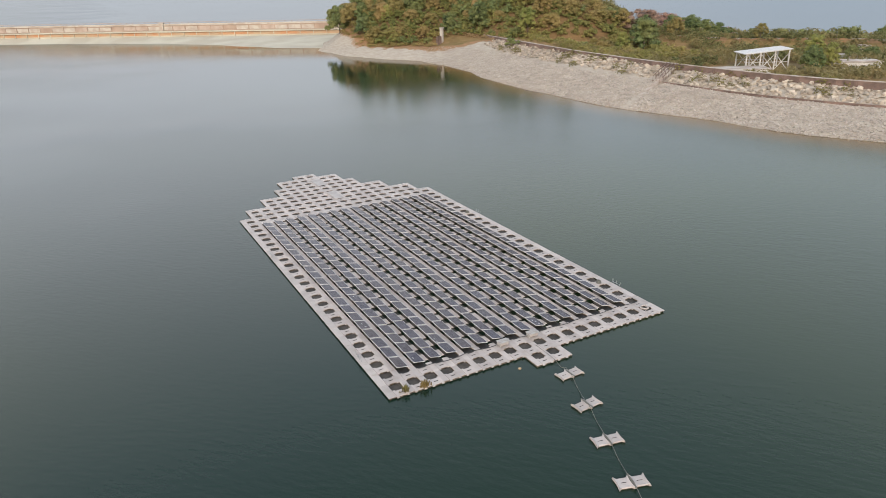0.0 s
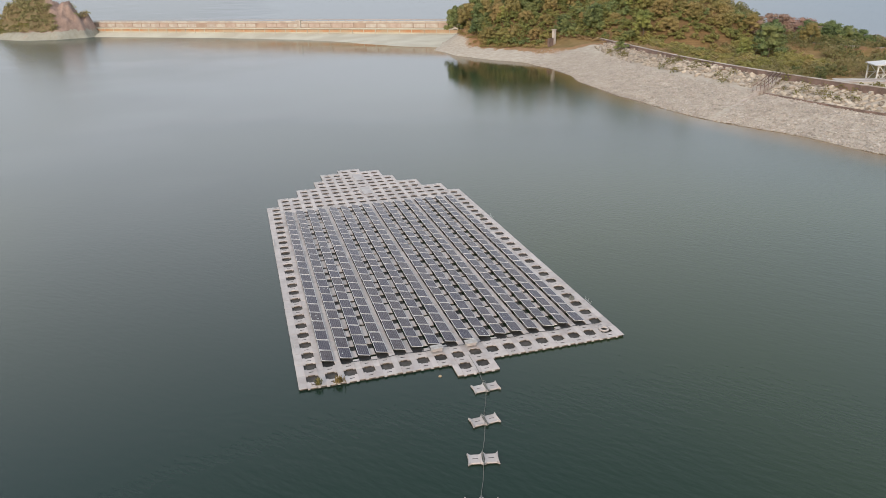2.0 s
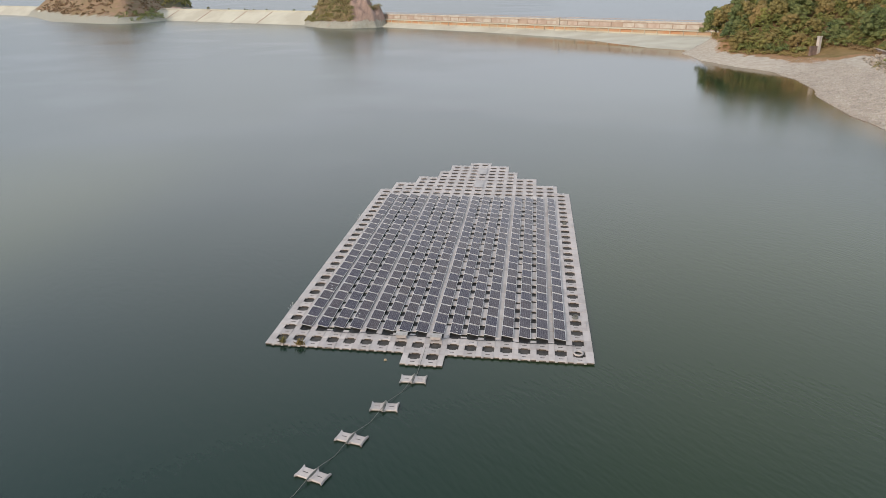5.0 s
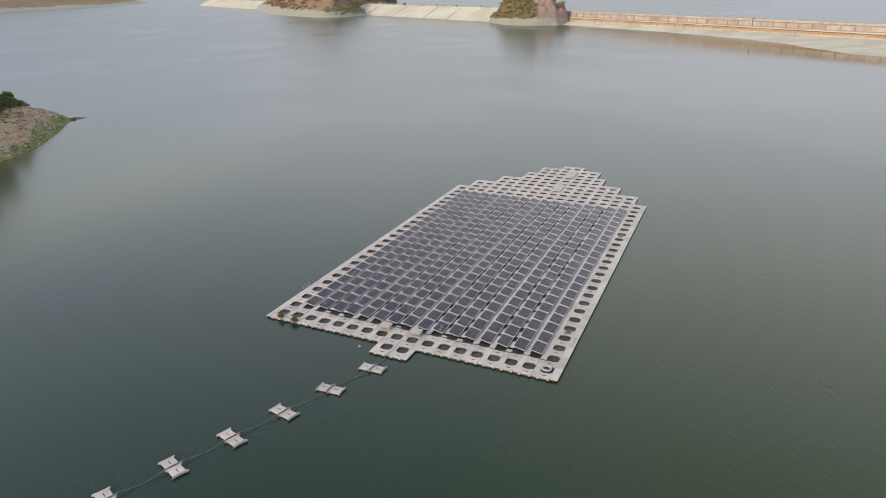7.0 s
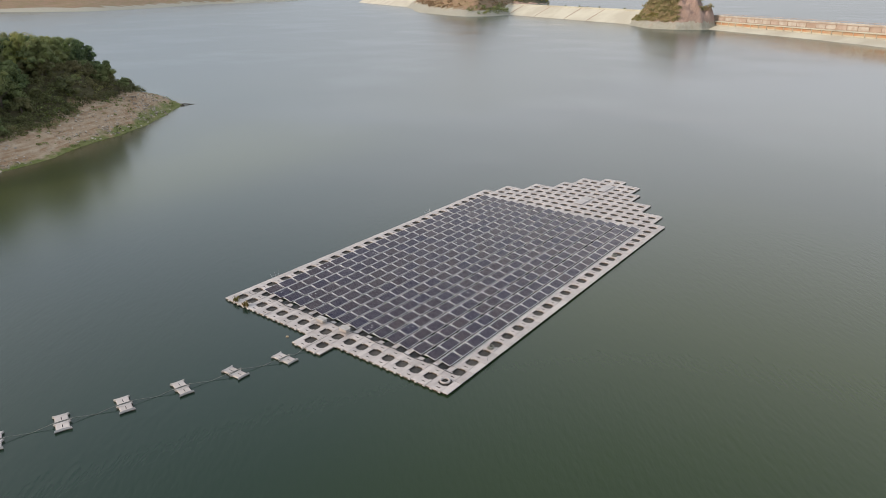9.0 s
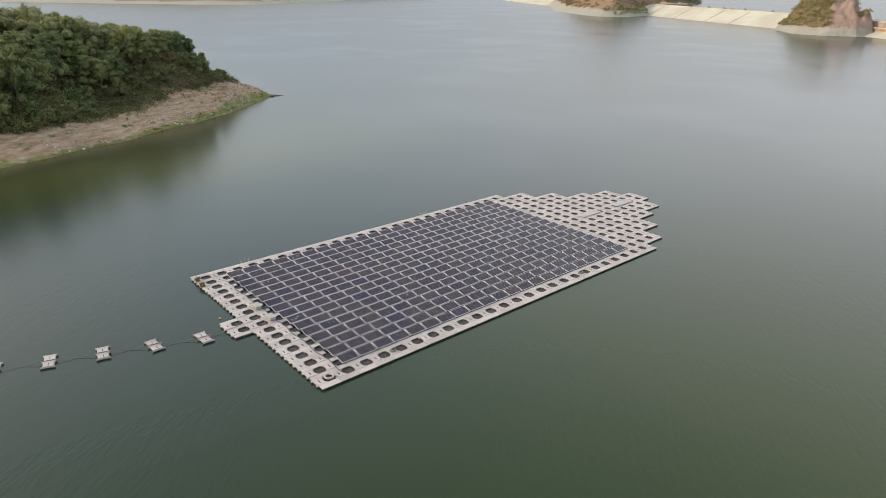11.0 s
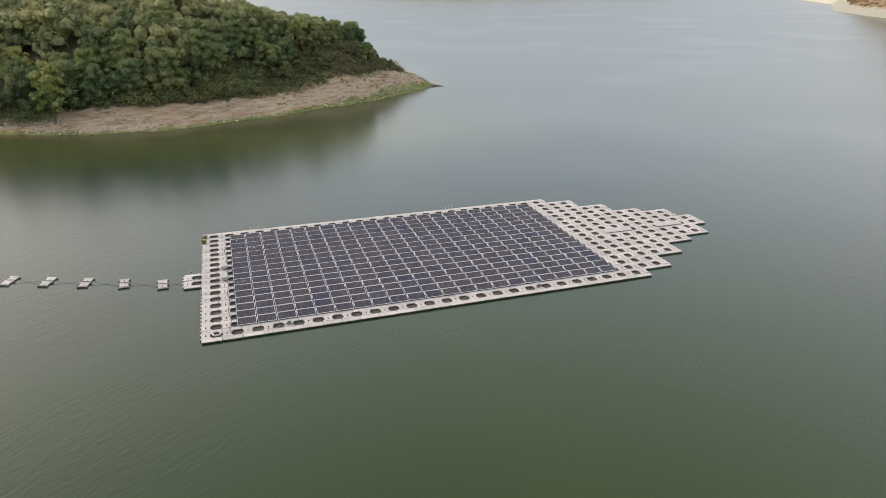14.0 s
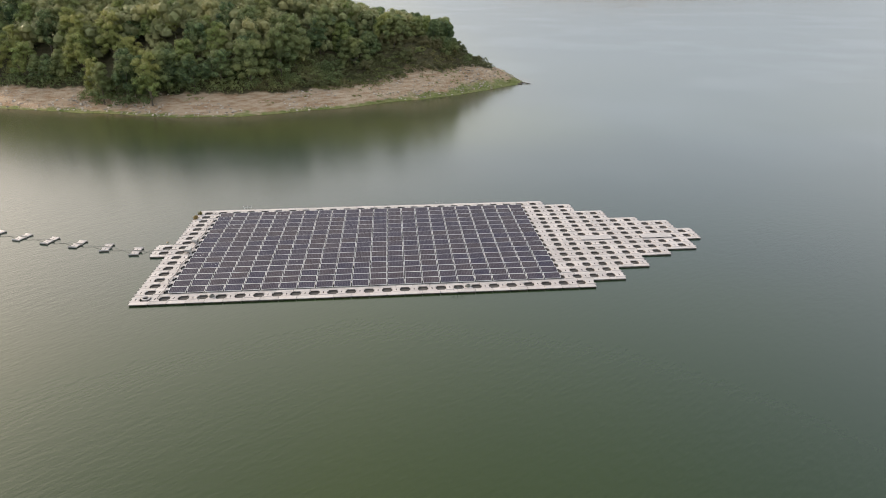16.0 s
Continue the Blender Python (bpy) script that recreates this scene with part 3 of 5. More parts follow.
def shore_kind(x, y, z, d):
    rock = steps(d, [(0, 0), (25.5, 0), (27, 2.0)])
    soil = steps(d, [(0, 0), (8.6, 0.1), (10.6, 1.0), (18, 1.2), (22, 2.4)])
    w = np.clip((y - 180) / 14, 0, 1)
    hill = np.maximum(hill_bump(x, y, *HILL), hill_bump(x, y, *SPUR))
    return np.maximum(rock * (1 - w) + soil * w, np.where(d > 14, np.clip(hill, 0, 3), 0))


land("ground_shore", SHORE, 3.0, shore_height, shore_kind, M_SHORE, "stone-faced shore with dry grass land behind")


def crags(x, y, scale, seed):
    return np.abs(bumps(x, y, scale, seed)) * 2 - 0.6


def isle_height(x, y, d):
    d = d + 3.6 * np.clip((x + 114) / 14, 0, 1) * np.clip((d - 1) / 2, 0, 1) - 1.8 * np.clip((-138 - x) / 12, 0, 1)
    z = steps(np.maximum(d, 0), [(0, 0.2), (4.5, 3.8), (6, 4.6), (9, 11), (14, 18), (22, 24), (60, 28)])
    return z + (crags(x, y, 11, 4.0) * 4.2 + crags(x, y, 4.2, 1.0) * 2.0 + crags(x, y, 1.9, 6.0) * 0.8) * np.clip((d - 5) / 5, 0, 1)


M_ISLE = zoned("isle_soils", [((0.34, 0.335, 0.28), (0.29, 0.27, 0.215), 0.35), ((0.36, 0.26, 0.215), (0.22, 0.155, 0.125), 0.16), ((0.14, 0.12, 0.06), (0.20, 0.145, 0.08), 0.2)], 0.9, 1.1, 0.14, 0.5)
land("ground_isle", ISLE, 1.0, isle_height, lambda x, y, z, d: np.where(z < 4.4, 0, np.clip(1 + (22 - x - 0.3 * y) / 8, 1, 2.2)), M_ISLE, "small rocky islet with a bare cliff", "islet")


def island_height(x, y, d):
    return steps(d, [(0, 0.2), (12, 5.6), (15, 6.4), (32, 22), (60, 38), (120, 48)]) + bumps(x, y, 22, 4.5) * np.clip(d / 20, 0, 1) * 4 + crags(x, y, 7, 2.0) * np.clip((d - 14) / 10, 0, 1) * 1.2


M_ISLAND = zoned("island_soils", [((0.34, 0.335, 0.28), (0.29, 0.27, 0.215), 0.35), ((0.25, 0.165, 0.115), (0.19, 0.15, 0.08), 0.1), ((0.25, 0.165, 0.115), (0.19, 0.15, 0.08), 0.1)], 0.5)
land("ground_island", ISLAND, 4.0, island_height, lambda x, y, z, d: np.where(d < 13, 0, 1), M_ISLAND, "scrub-covered island with a pale drawdown rim", "island")
land("ground_far_shore", FARSHORE, 10.0, lambda x, y, d: steps(d, [(0, 0.2), (14, 4), (20, 5), (120, 22), (400, 30)]) + bumps(x, y, 50, 4.5) * np.clip(d / 40, 0, 1) * 6, lambda x, y, z, d: np.where(d < 16, 0, 1), M_ISLAND, "distant scrub-covered shore with a pale rim", "shore")
land("ground_headland", HEADLAND, 6.0, lambda x, y, d: steps(d, [(0, 0.2), (5, 2), (40, 26), (90, 40)]) + bumps(x, y, 25, 2.5) * np.clip(d / 20, 0, 1) * 4, lambda x, y, z, d: np.where(d < 3, 1, 0), [M_HILL, M_CLIFF], "dark wooded headland beyond the embankment", "headland")


# ---- dam ----
def extrude_along(name, a, b, profile, mat, label, category, z=0.0):
    """A body of one section between two plan points; profile in (across, up), across away from the lake."""
    a, b = Vector((*a, 0)), Vector((*b, 0))
    u = (b - a).normalized()
    side = Vector((u.y, -u.x, 0))
    n = len(profile)
    verts = [p + side * q + Vector((0, 0, h)) for p in (a, b) for q, h in profile]
    faces = [(i, (i + 1) % n, n + (i + 1) % n, n + i) for i in range(n)] + [tuple(range(n))[::-1], tuple(range(n, 2 * n))]
    return tagged(new(name, mesh(name, verts, faces, mat)), label, category, kind="structure")


DAM_A, DAM_B = (125, 283.5), (-97, 450)
dam = extrude_along("dam", DAM_A, DAM_B, [(-14, -1), (-2.6, 2.3), (-2.0, 2.3), (-2.0, 4.7), (0.6, 4.7), (0.6, 8.2), (5, 8.2), (16, -1)], M_DAMFACE, "long pale concrete dam with a sloping water face", "dam")
extrude_along("causeway", (-150, 480), (-345, 590), [(-21, -1), (-1.2, 8.6), (-1.2, 9.4), (6, 9.4), (22, -1)], M_DAMFACE, "pale stone-faced embankment between islets", "embankment")
extrude_along("causeway", (-480, 655), (-800, 860), [(-21, -1), (-1.2, 8.6), (-1.2, 9.4), (6, 9.4), (22, -1)], M_DAMFACE, "pale stone-faced embankment between islets", "embankment")


def dam_apron():
    a, b = Vector((*DAM_A, 0)), Vector((*DAM_B, 0))
    u = (b - a).normalized()
    side = Vector((u.y, -u.x, 0))
    verts, faces = [], []
    run = [-20 + 6 * i for i in range(32)]
    for s in run:
        wide = float(np.interp(s, [-20, 20, 40, 60, 75, 110, 160], [52, 50, 46, 38, 29, 17, 11.2])) + 0.6 * math.sin(s * 0.21)
        for q, z in ((-2.5, 2.36), (-2.5 - 0.5 * (wide - 2.5), 1.2), (-wide, 0.05), (-wide - 6, -1.5)):
            verts.append(a + u * s + side * q + Vector((0, 0, z)))
    for i in range(len(run) - 1):
        for j in range(3):
            k = 4 * i + j
            faces.append((k, k + 1, k + 5, k + 4))
    tagged(new("apron", mesh("apron", verts, faces, M_DAMFACE)), "pale sloping concrete apron at the foot of the dam", "apron", kind="structure")


dam_apron()


# ---- the floating array ----
PU, PV, SKEW = 1.445, 1.770, -0.0162
COLUMNS, TOP = 18, 0.30
LAST = [24, 26, 26, 28, 28, 30, 32, 32, 33, 33, 32, 32, 30, 28, 28, 26, 26, 24]  # last row of wells in each column


def spot(u, v, z=0.0, turn=0.0):
    """A place on the array, from columns and rows."""
    return pose(u * PU + SKEW * v * PV, v * PV, z, 0, 0, turn + 0.45)


def slab(name, lu, lv, z0, z1, bow_u=0.0, bow_v=0.0, slot=None, edge=0.045, mats=None, lift=0.0, tuck=0.10, lugs=0.0):
    """A blow-moulded float: rounded shoulders, waisted sides and, if asked for, a slot sunk into its top and lugs at its corners."""
    us, vs = [-0.5, -0.33, 0.33, 0.5], [-0.5, -0.16, 0.16, 0.5]
    rings = [(z0, tuck), (z1 - edge - 0.055, tuck * 0.35), (z1 - edge - 0.02, 0.0), (z1, edge)]

    def at(i, j, z, inset):
        u, v = us[i] * (lu - 2 * inset), vs[j] * (lv - 2 * inset)
        if j in (0, 3) and i in (1, 2):
            v -= math.copysign(bow_v, v)
        if i in (0, 3) and j in (1, 2):
            u -= math.copysign(bow_u, u)
        if lift and z == z1 and i in (0, 3):
            z += lift
        return (u, v, z)

    rim = [(0, 0), (1, 0), (2, 0), (3, 0), (3, 1), (3, 2), (3, 3), (2, 3), (1, 3), (0, 3), (0, 2), (0, 1)]
    verts, faces, index = [], [], []
    for z, inset in rings:
        verts += [at(i, j, z, inset) for i, j in rim]
    for r in range(3):
        for a in range(12):
            b = (a + 1) % 12
            faces.append((r * 12 + a, r * 12 + b, r * 12 + 12 + b, r * 12 + 12 + a))
            index.append(1 if r == 0 else 0)
    base = 36
    inner = {}
    for i in (1, 2):
        for j in (1, 2):
            inner[i, j] = len(verts)
            x, y, z = at(i, j, z1, edge)
            if slot:
                x, y = math.copysign(slot[0] / 2, x), math.copysign(slot[1] / 2, y)
            verts.append((x, y, z))

    def top(i, j):
        return inner[i, j] if (i, j) in inner else base + rim.index((i, j))

    for i in range(3):
        for j in range(3):
            if (i, j) == (1, 1) and slot:
                continue
            faces.append((top(i, j), top(i + 1, j), top(i + 1, j + 1), top(i, j + 1)))
            index.append(0)
    # slot walls and floor take the dark shade colour
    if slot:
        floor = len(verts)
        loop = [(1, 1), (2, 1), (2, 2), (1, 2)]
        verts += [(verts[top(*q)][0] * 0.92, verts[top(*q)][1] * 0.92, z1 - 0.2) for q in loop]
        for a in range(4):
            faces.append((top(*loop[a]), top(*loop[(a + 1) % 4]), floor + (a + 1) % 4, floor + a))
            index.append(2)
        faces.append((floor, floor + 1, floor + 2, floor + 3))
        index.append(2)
    for su in (-1, 1) if lugs else ():
        for sv in (-1, 1):
            k = len(verts)
            for z in (z1 - 0.09, z1 - 0.006):
                verts += [(su * lu * a, sv * (lv / 2 + b), z) for a, b in ((0.26, -0.1), (0.49, -0.1), (0.49, lugs), (0.30, lugs))]
            faces += [(k, k + 1, k + 2, k + 3), (k + 4, k + 5, k + 6, k + 7)] + [(k + a, k + (a + 1) % 4, k + 4 + (a + 1) % 4, k + 4 + a) for a in range(4)]
            index += [2, 0, 2, 0, 0, 0]
    return mesh(name, verts, faces, mats or [M_FLOAT, M_ALGAE_SHADE, M_FLOATSHADE], index)


array = thing("floating_solar_array", "long grey plastic float raft carrying rows of dark solar panels", "solar raft")
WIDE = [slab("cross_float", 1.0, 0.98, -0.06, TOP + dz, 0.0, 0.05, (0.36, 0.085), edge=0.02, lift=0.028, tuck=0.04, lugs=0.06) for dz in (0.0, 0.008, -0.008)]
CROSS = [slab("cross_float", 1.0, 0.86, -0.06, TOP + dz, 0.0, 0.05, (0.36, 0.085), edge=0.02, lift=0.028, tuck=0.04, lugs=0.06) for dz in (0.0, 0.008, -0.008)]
STRIP = [slab("strip_float", 0.50, PV - 0.012, -0.06, TOP - 0.004 + dz, 0.0, 0.004, edge=0.015, tuck=0.03) for dz in (0.0, 0.015, -0.02)]
SHORT = slab("strip_float", 0.50, PV - 0.76, -0.06, TOP - 0.01, 0.012, 0.02, tuck=0.2)


def wedge():
    """A float whose sloping top carries the panel."""
    bm = bmesh.new()
    box(bm, -0.47, 0.47, -0.52, 0.52, -0.06, 0.5)
    for v in bm.verts:
        if v.co.z > 0:
            v.co.z = 0.450 - v.co.x * math.tan(radians(12))
            v.co.x *= 0.97
        else:
            v.co.x *= 0.75
            v.co.y *= 0.5
    bmesh.ops.bevel(bm, geom=list(bm.edges), offset=0.03, segments=1, affect="EDGES")
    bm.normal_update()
    # all but the sloping top painted dark, as shade below the panels
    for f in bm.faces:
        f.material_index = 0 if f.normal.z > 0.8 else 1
    return from_bm("main_float", bm, [M_FLOAT, M_FLOATSHADE])


MAIN = wedge()


def panel_meshes():
    bm = bmesh.new()
    box(bm, -0.48, 0.48, -0.81, 0.81, 0.018, 0.030)
    glass = from_bm("glass", bm, M_PANEL)
    bm = bmesh.new()
    for s in (-1, 1):
        box(bm, min(s * 0.468, s * 0.497), max(s * 0.468, s * 0.497), -0.83, 0.83, 0, 0.038)
        box(bm, -0.468, 0.468, min(s * 0.801, s * 0.83), max(s * 0.801, s * 0.83), 0, 0.038)
    rail = from_bm("frame", bm, M_ALU)
    return glass, rail


GLASS, RAIL = panel_meshes()
rng = random.Random(4)
TILT = 12.0
for c in range(1, 17):
    for r in range(2, 24):
        at = spot(c + 0.5, r)
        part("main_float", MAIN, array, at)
        p = part("solar_panel", GLASS, array, at @ pose(0, 0, 0.480 + rng.uniform(-0.006, 0.006), rng.uniform(-0.5, 0.5), TILT + rng.uniform(-0.6, 0.6), rng.uniform(-0.25, 0.25)))
        part("frame", RAIL, p, label="silver aluminium frame")

# cross floats between the wells: the outer ring, the walkway and the tail
for c in range(COLUMNS):
    for r in range(0, LAST[c] + 2):
        if 1 <= c <= 16 and 2 <= r <= 23:
            continue
        part("cross_float", (WIDE if r > 23 else CROSS)[rng.randrange(3)], array, spot(c + 0.5, r, 0, rng.uniform(-0.8, 0.8)))
# the landing stage at the front
for c in (8, 9):
    part("cross_float", CROSS[0], array, spot(c + 0.5, -1, 0, rng.uniform(-1, 1)))

# plates added in the wells as brown-grey fill; black ones paint panel shade
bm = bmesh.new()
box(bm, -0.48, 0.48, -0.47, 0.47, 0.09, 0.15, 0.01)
WELL_FILL = from_bm("well_tray", bm, M_WELL_DARK)
# black copy, painted shade below the first row of panels
SHADE_FILL = WELL_FILL.copy()
SHADE_FILL.materials.clear()
SHADE_FILL.materials.append(M_BLACK)
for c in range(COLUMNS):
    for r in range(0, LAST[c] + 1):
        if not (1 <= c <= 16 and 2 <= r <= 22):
            part("well_tray", SHADE_FILL if r == 1 and 1 <= c <= 16 else WELL_FILL, array, spot(c + 0.5, r + 0.5))
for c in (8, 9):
    part("well_tray", WELL_FILL, array, spot(c + 0.5, -0.5))
# dark sheets added as the shade in the gaps between panel columns
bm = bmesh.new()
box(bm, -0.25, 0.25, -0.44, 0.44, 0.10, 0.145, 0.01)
PIT_SHADE = from_bm("well_tray", bm, M_WELL_DARK)
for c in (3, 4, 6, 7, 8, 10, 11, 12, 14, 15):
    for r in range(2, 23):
        part("well_tray", PIT_SHADE, array, spot(c, r + 0.5))

# float strips along the array
FULL = (0, 1, 2, 5, 9, 13, 16, 17, 18)
LENGTHS = {}


def strip_run(c, v0, v1):
    """Floats end to end between two rows."""
    n = max(1, round((v1 - v0) * PV / 1.7))
    size = round((v1 - v0) * PV / n, 3)
    for i in range(n):
        dz = rng.choice((0.0, 0.006, -0.006))
        rim = 0.15 if c in (0, 18) else 0.0  # the outer floats are broader and overhang
        if (size, dz, rim) not in LENGTHS:
            LENGTHS[size, dz, rim] = slab("strip_float", 0.50 + rim, size - 0.012, -0.06, TOP - 0.004 + dz, 0.0, 0.004, edge=0.015, tuck=0.03 + rim * 0.7)
        part("strip_float", LENGTHS[size, dz, rim], array, spot(c + (rim if c else -rim) / 2 / PU, v0 + (i + 0.5) * size / PV, 0, rng.uniform(-0.4, 0.4)))


EDGE = 0.36 / PV
for c in range(COLUMNS + 1):
    back = max(LAST[max(c - 1, 0)], LAST[min(c, 17)]) + 1 + EDGE + 0.04
    front = -1 - EDGE if c in (8, 9, 10) else -EDGE
    if c in (0, 1, 17, 18):
        strip_run(c, front, back)
        continue
    strip_run(c, front, 1.5)
    strip_run(c, 23.5, back)
    for r in range(2, 24):
        if c in FULL or (r + c) % 4 == 0:
            part("strip_float", STRIP[rng.randrange(3)], array, spot(c, r, 0, rng.uniform(-0.5, 0.5)))
        else:
            part("strip_float", SHORT, array, spot(c, r, 0, rng.uniform(-0.5, 0.5)))

# ---- mooring floats ----
for i in range(6):
    if i == 0:
        pair = thing("mooring_float", "pair of pale grey waisted plastic floats on a mooring rope", "mooring float", group="mooring floats along the rope")
        for s in (-1, 1):
            part("float", slab("float", 1.0, 1.12, -0.08, 0.27, 0.04, 0.13, (0.36, 0.05), lift=0.06, tuck=0.05), pair, pose(s * 0.51, 0, 0))
        bm = bmesh.new()
        box(bm, -0.05, 0.05, -0.62, 0.62, 0.29, 0.345, 0.01)
        part("strap", from_bm("strap", bm, M_ROPE), pair, label="dark rope lashing")
        moor = pair
    place = pose(12.85 - 1.37 * i, -4.15 - 3.72 * i, 0, 0, 0, (2, 3, -12, -17, -20, -22)[i])
    if i:
        copy_thing(moor, place)
    else:
        pair.matrix_basis = place


# ---- dam works ----
U_DAM = (Vector((*DAM_B, 0)) - Vector((*DAM_A, 0))).normalized()
DAM_LONG = (Vector((*DAM_B, 0)) - Vector((*DAM_A, 0))).length
AT_DAM = Matrix.Translation((*DAM_A, 0)) @ Matrix.Rotation(math.atan2(U_DAM.y, U_DAM.x), 4, "Z")  # x along the dam, -y away from the lake


def dam_works():
    bm = bmesh.new()
    box(bm, 6, DAM_LONG - 2, -0.9, 2.9, 4.5, 5.05, 0.05)
    part("ledge", from_bm("ledge", bm, M_DAMFACE), dam, AT_DAM, "pale concrete ledge")
    bm = bmesh.new()
    box(bm, 6, DAM_LONG - 2, -0.7, 0.25, 7.75, 8.65, 0.05)
    part("parapet", from_bm("parapet", bm, M_PALE), dam, AT_DAM, "pale concrete parapet beam")
    bm = bmesh.new()
    box(bm, 6, DAM_LONG - 2, -0.66, 0.0, 5.05, 7.74)
    part("backing", from_bm("backing", bm, M_BROWNWALL), dam, AT_DAM, "brown weathered wall behind the panels")
    bm = bmesh.new()
    box(bm, 6, DAM_LONG - 2, -0.5, -0.36, 9.25, 9.42)
    for i in range(int((DAM_LONG - 10) / 3.5)):
        box(bm, 8 + 3.5 * i, 8.16 + 3.5 * i, -0.5, -0.36, 8.65, 9.25)
    part("railing", from_bm("railing", bm, M_BROWNWALL), dam, AT_DAM, "thin brown railing")
    bm = bmesh.new()
    box(bm, 6, DAM_LONG - 2, 1.9, 2.08, 3.0, 4.5)
    part("stained_band", from_bm("stained_band", bm, M_RUST), dam, AT_DAM, "orange iron-stained band under the ledge")
    bm = bmesh.new()
    box(bm, -0.18, 0.18, 0.003, 0.22, 5.06, 7.74, 0.02)
    pier = from_bm("pier", bm, M_BROWNWALL)
    bm = bmesh.new()
    box(bm, -3.2, 3.2, 0.002, 0.12, 5.35, 7.3, 0.03)
    slab_white, slab_pink = from_bm("panel", bm, M_PALE), None
    bm = bmesh.new()
    box(bm, -3.2, 3.2, 0.002, 0.12, 5.35, 7.3, 0.03)
    slab_pink = from_bm("panel", bm, M_PINK)
    bm = bmesh.new()
    box(bm, -0.16, 0.16, 2.085, 2.4, 2.35, 4.48, 0.04)
    rib = from_bm("rib", bm, M_DAMFACE)
    r = random.Random(9)
    x = 10.0
    while x < DAM_LONG - 6:
        part("pier", pier, dam, AT_DAM @ pose(x, 0, 0))
        part("rib", rib, dam, AT_DAM @ pose(x, 0, 0))
        if x < 22:
            part("rib", rib, dam, AT_DAM @ Matrix.LocRotScale((x + 3.5, 0, 0), None, (9, 1, 1)))
        if r.random() < 0.85:
            part("panel", slab_white if r.random() < 0.72 else slab_pink, dam, AT_DAM @ pose(x + 3.5, 0, 0))
        x += 7.0
    bm = bmesh.new()
    box(bm, -1.1, 1.1, -1.4, 0.9, 2.0, 8.7, 0.1)
    box(bm, -1.4, 1.4, -1.6, 1.1, 8.7, 9.0, 0.05)
    part("gate_pier", from_bm("gate_pier", bm, M_PALE), dam, AT_DAM @ pose(121, 0, 0), "tall pale concrete pier")


M_BROWNWALL = material("brown_weathered_concrete", (0.29, 0.215, 0.165), 0.9, second=(0.36, 0.28, 0.22), scale=0.12, bump=0.02, coords="World")
M_PALE = material("pale_weathered_panel", (0.43, 0.39, 0.335), 0.85, second=(0.35, 0.295, 0.245), scale=0.3, coords="World")
M_PINK = material("pink_weathered_panel", (0.40, 0.325, 0.27), 0.85, second=(0.33, 0.255, 0.205), scale=0.3, coords="World")
dam_works()


# ---- shore wall, steps and gauge post ----
def polyline_wall(name, pts, base, top, thick, mat, label, parent=None):
    verts, faces = [], []
    p = [Vector((x, y, 0)) for x, y in pts]
    for i, q in enumerate(p):
        u = (p[min(i + 1, len(p) - 1)] - p[max(i - 1, 0)]).normalized()
        s = Vector((-u.y, u.x, 0)) * thick / 2
        verts += [q - s + Vector((0, 0, base[i])), q + s + Vector((0, 0, base[i])), q + s + Vector((0, 0, top[i])), q - s + Vector((0, 0, top[i]))]
    for i in range(len(p) - 1):
        for a in range(4):
            b = (a + 1) % 4
            faces.append((4 * i + a, 4 * i + b, 4 * i + 4 + b, 4 * i + 4 + a))
    faces += [(3, 2, 1, 0), tuple(len(verts) - 4 + a for a in range(4))]
    d = mesh(name, verts, faces, mat)
    return part(name, d, parent, None, label) if parent else tagged(new(name, d), label, "wall", kind="structure")


def fine(pts, step=6.0):
    out = []
    for (ax, ay), (bx, by) in zip(pts, pts[1:]):
        n = max(1, int(math.hypot(bx - ax, by - ay) / step))
        out += [(ax + (bx - ax) * i / n, ay + (by - ay) * i / n) for i in range(n)]
    return out + [pts[-1]]


def smooth_line(pts, rounds=2):
    for _ in range(rounds):
        out = [pts[0]]
        for (ax, ay), (bx, by) in zip(pts, pts[1:]):
            out += [(0.75 * ax + 0.25 * bx, 0.75 * ay + 0.25 * by), (0.25 * ax + 0.75 * bx, 0.25 * ay + 0.75 * by)]
        pts = out + [pts[-1]]
    return pts


WALL_LINE = smooth_line(WALL)
wall = polyline_wall("wall_shore", WALL_LINE, [4.6] * len(WALL_LINE), [6.95] * len(WALL_LINE), 0.5, M_DARKWALL, "long dark weathered parapet wall above the stone shore")
polyline_wall("coping", WALL_LINE, [6.952] * len(WALL_LINE), [7.08] * len(WALL_LINE), 0.66, M_CONCRETE, "paler concrete coping", wall)
bm = bmesh.new()
box(bm, -0.22, 0.22, -0.40, -0.10, 4.7, 6.94, 0.02)
BUTTRESS = from_bm("buttress", bm, M_DARKWALL)
for (ax, ay), (bx, by) in zip(fine(WALL_LINE, 4.0), fine(WALL_LINE, 4.0)[1:]):
    part("buttress", BUTTRESS, wall, pose(ax, ay, 0, 0, 0, math.degrees(math.atan2(ay - by, ax - bx))))
PATHWAY = [(x + 1.35, y + 0.2) for x, y in WALL_LINE[12:]]
polyline_wall("path_shore", PATHWAY, [5.6] * len(PATHWAY), [6.30] * len(PATHWAY), 1.9, M_CONCRETE, "pale concrete footpath along the wall")
TOE = [(x - 7.2, y - 1.0) for x, y in WALL_LINE[4:-8]]
polyline_wall("kerb_shore", TOE, [3.0] * len(TOE), [3.70] * len(TOE), 0.28, M_DARKWALL, "narrow concrete berm between boulders and rubble")


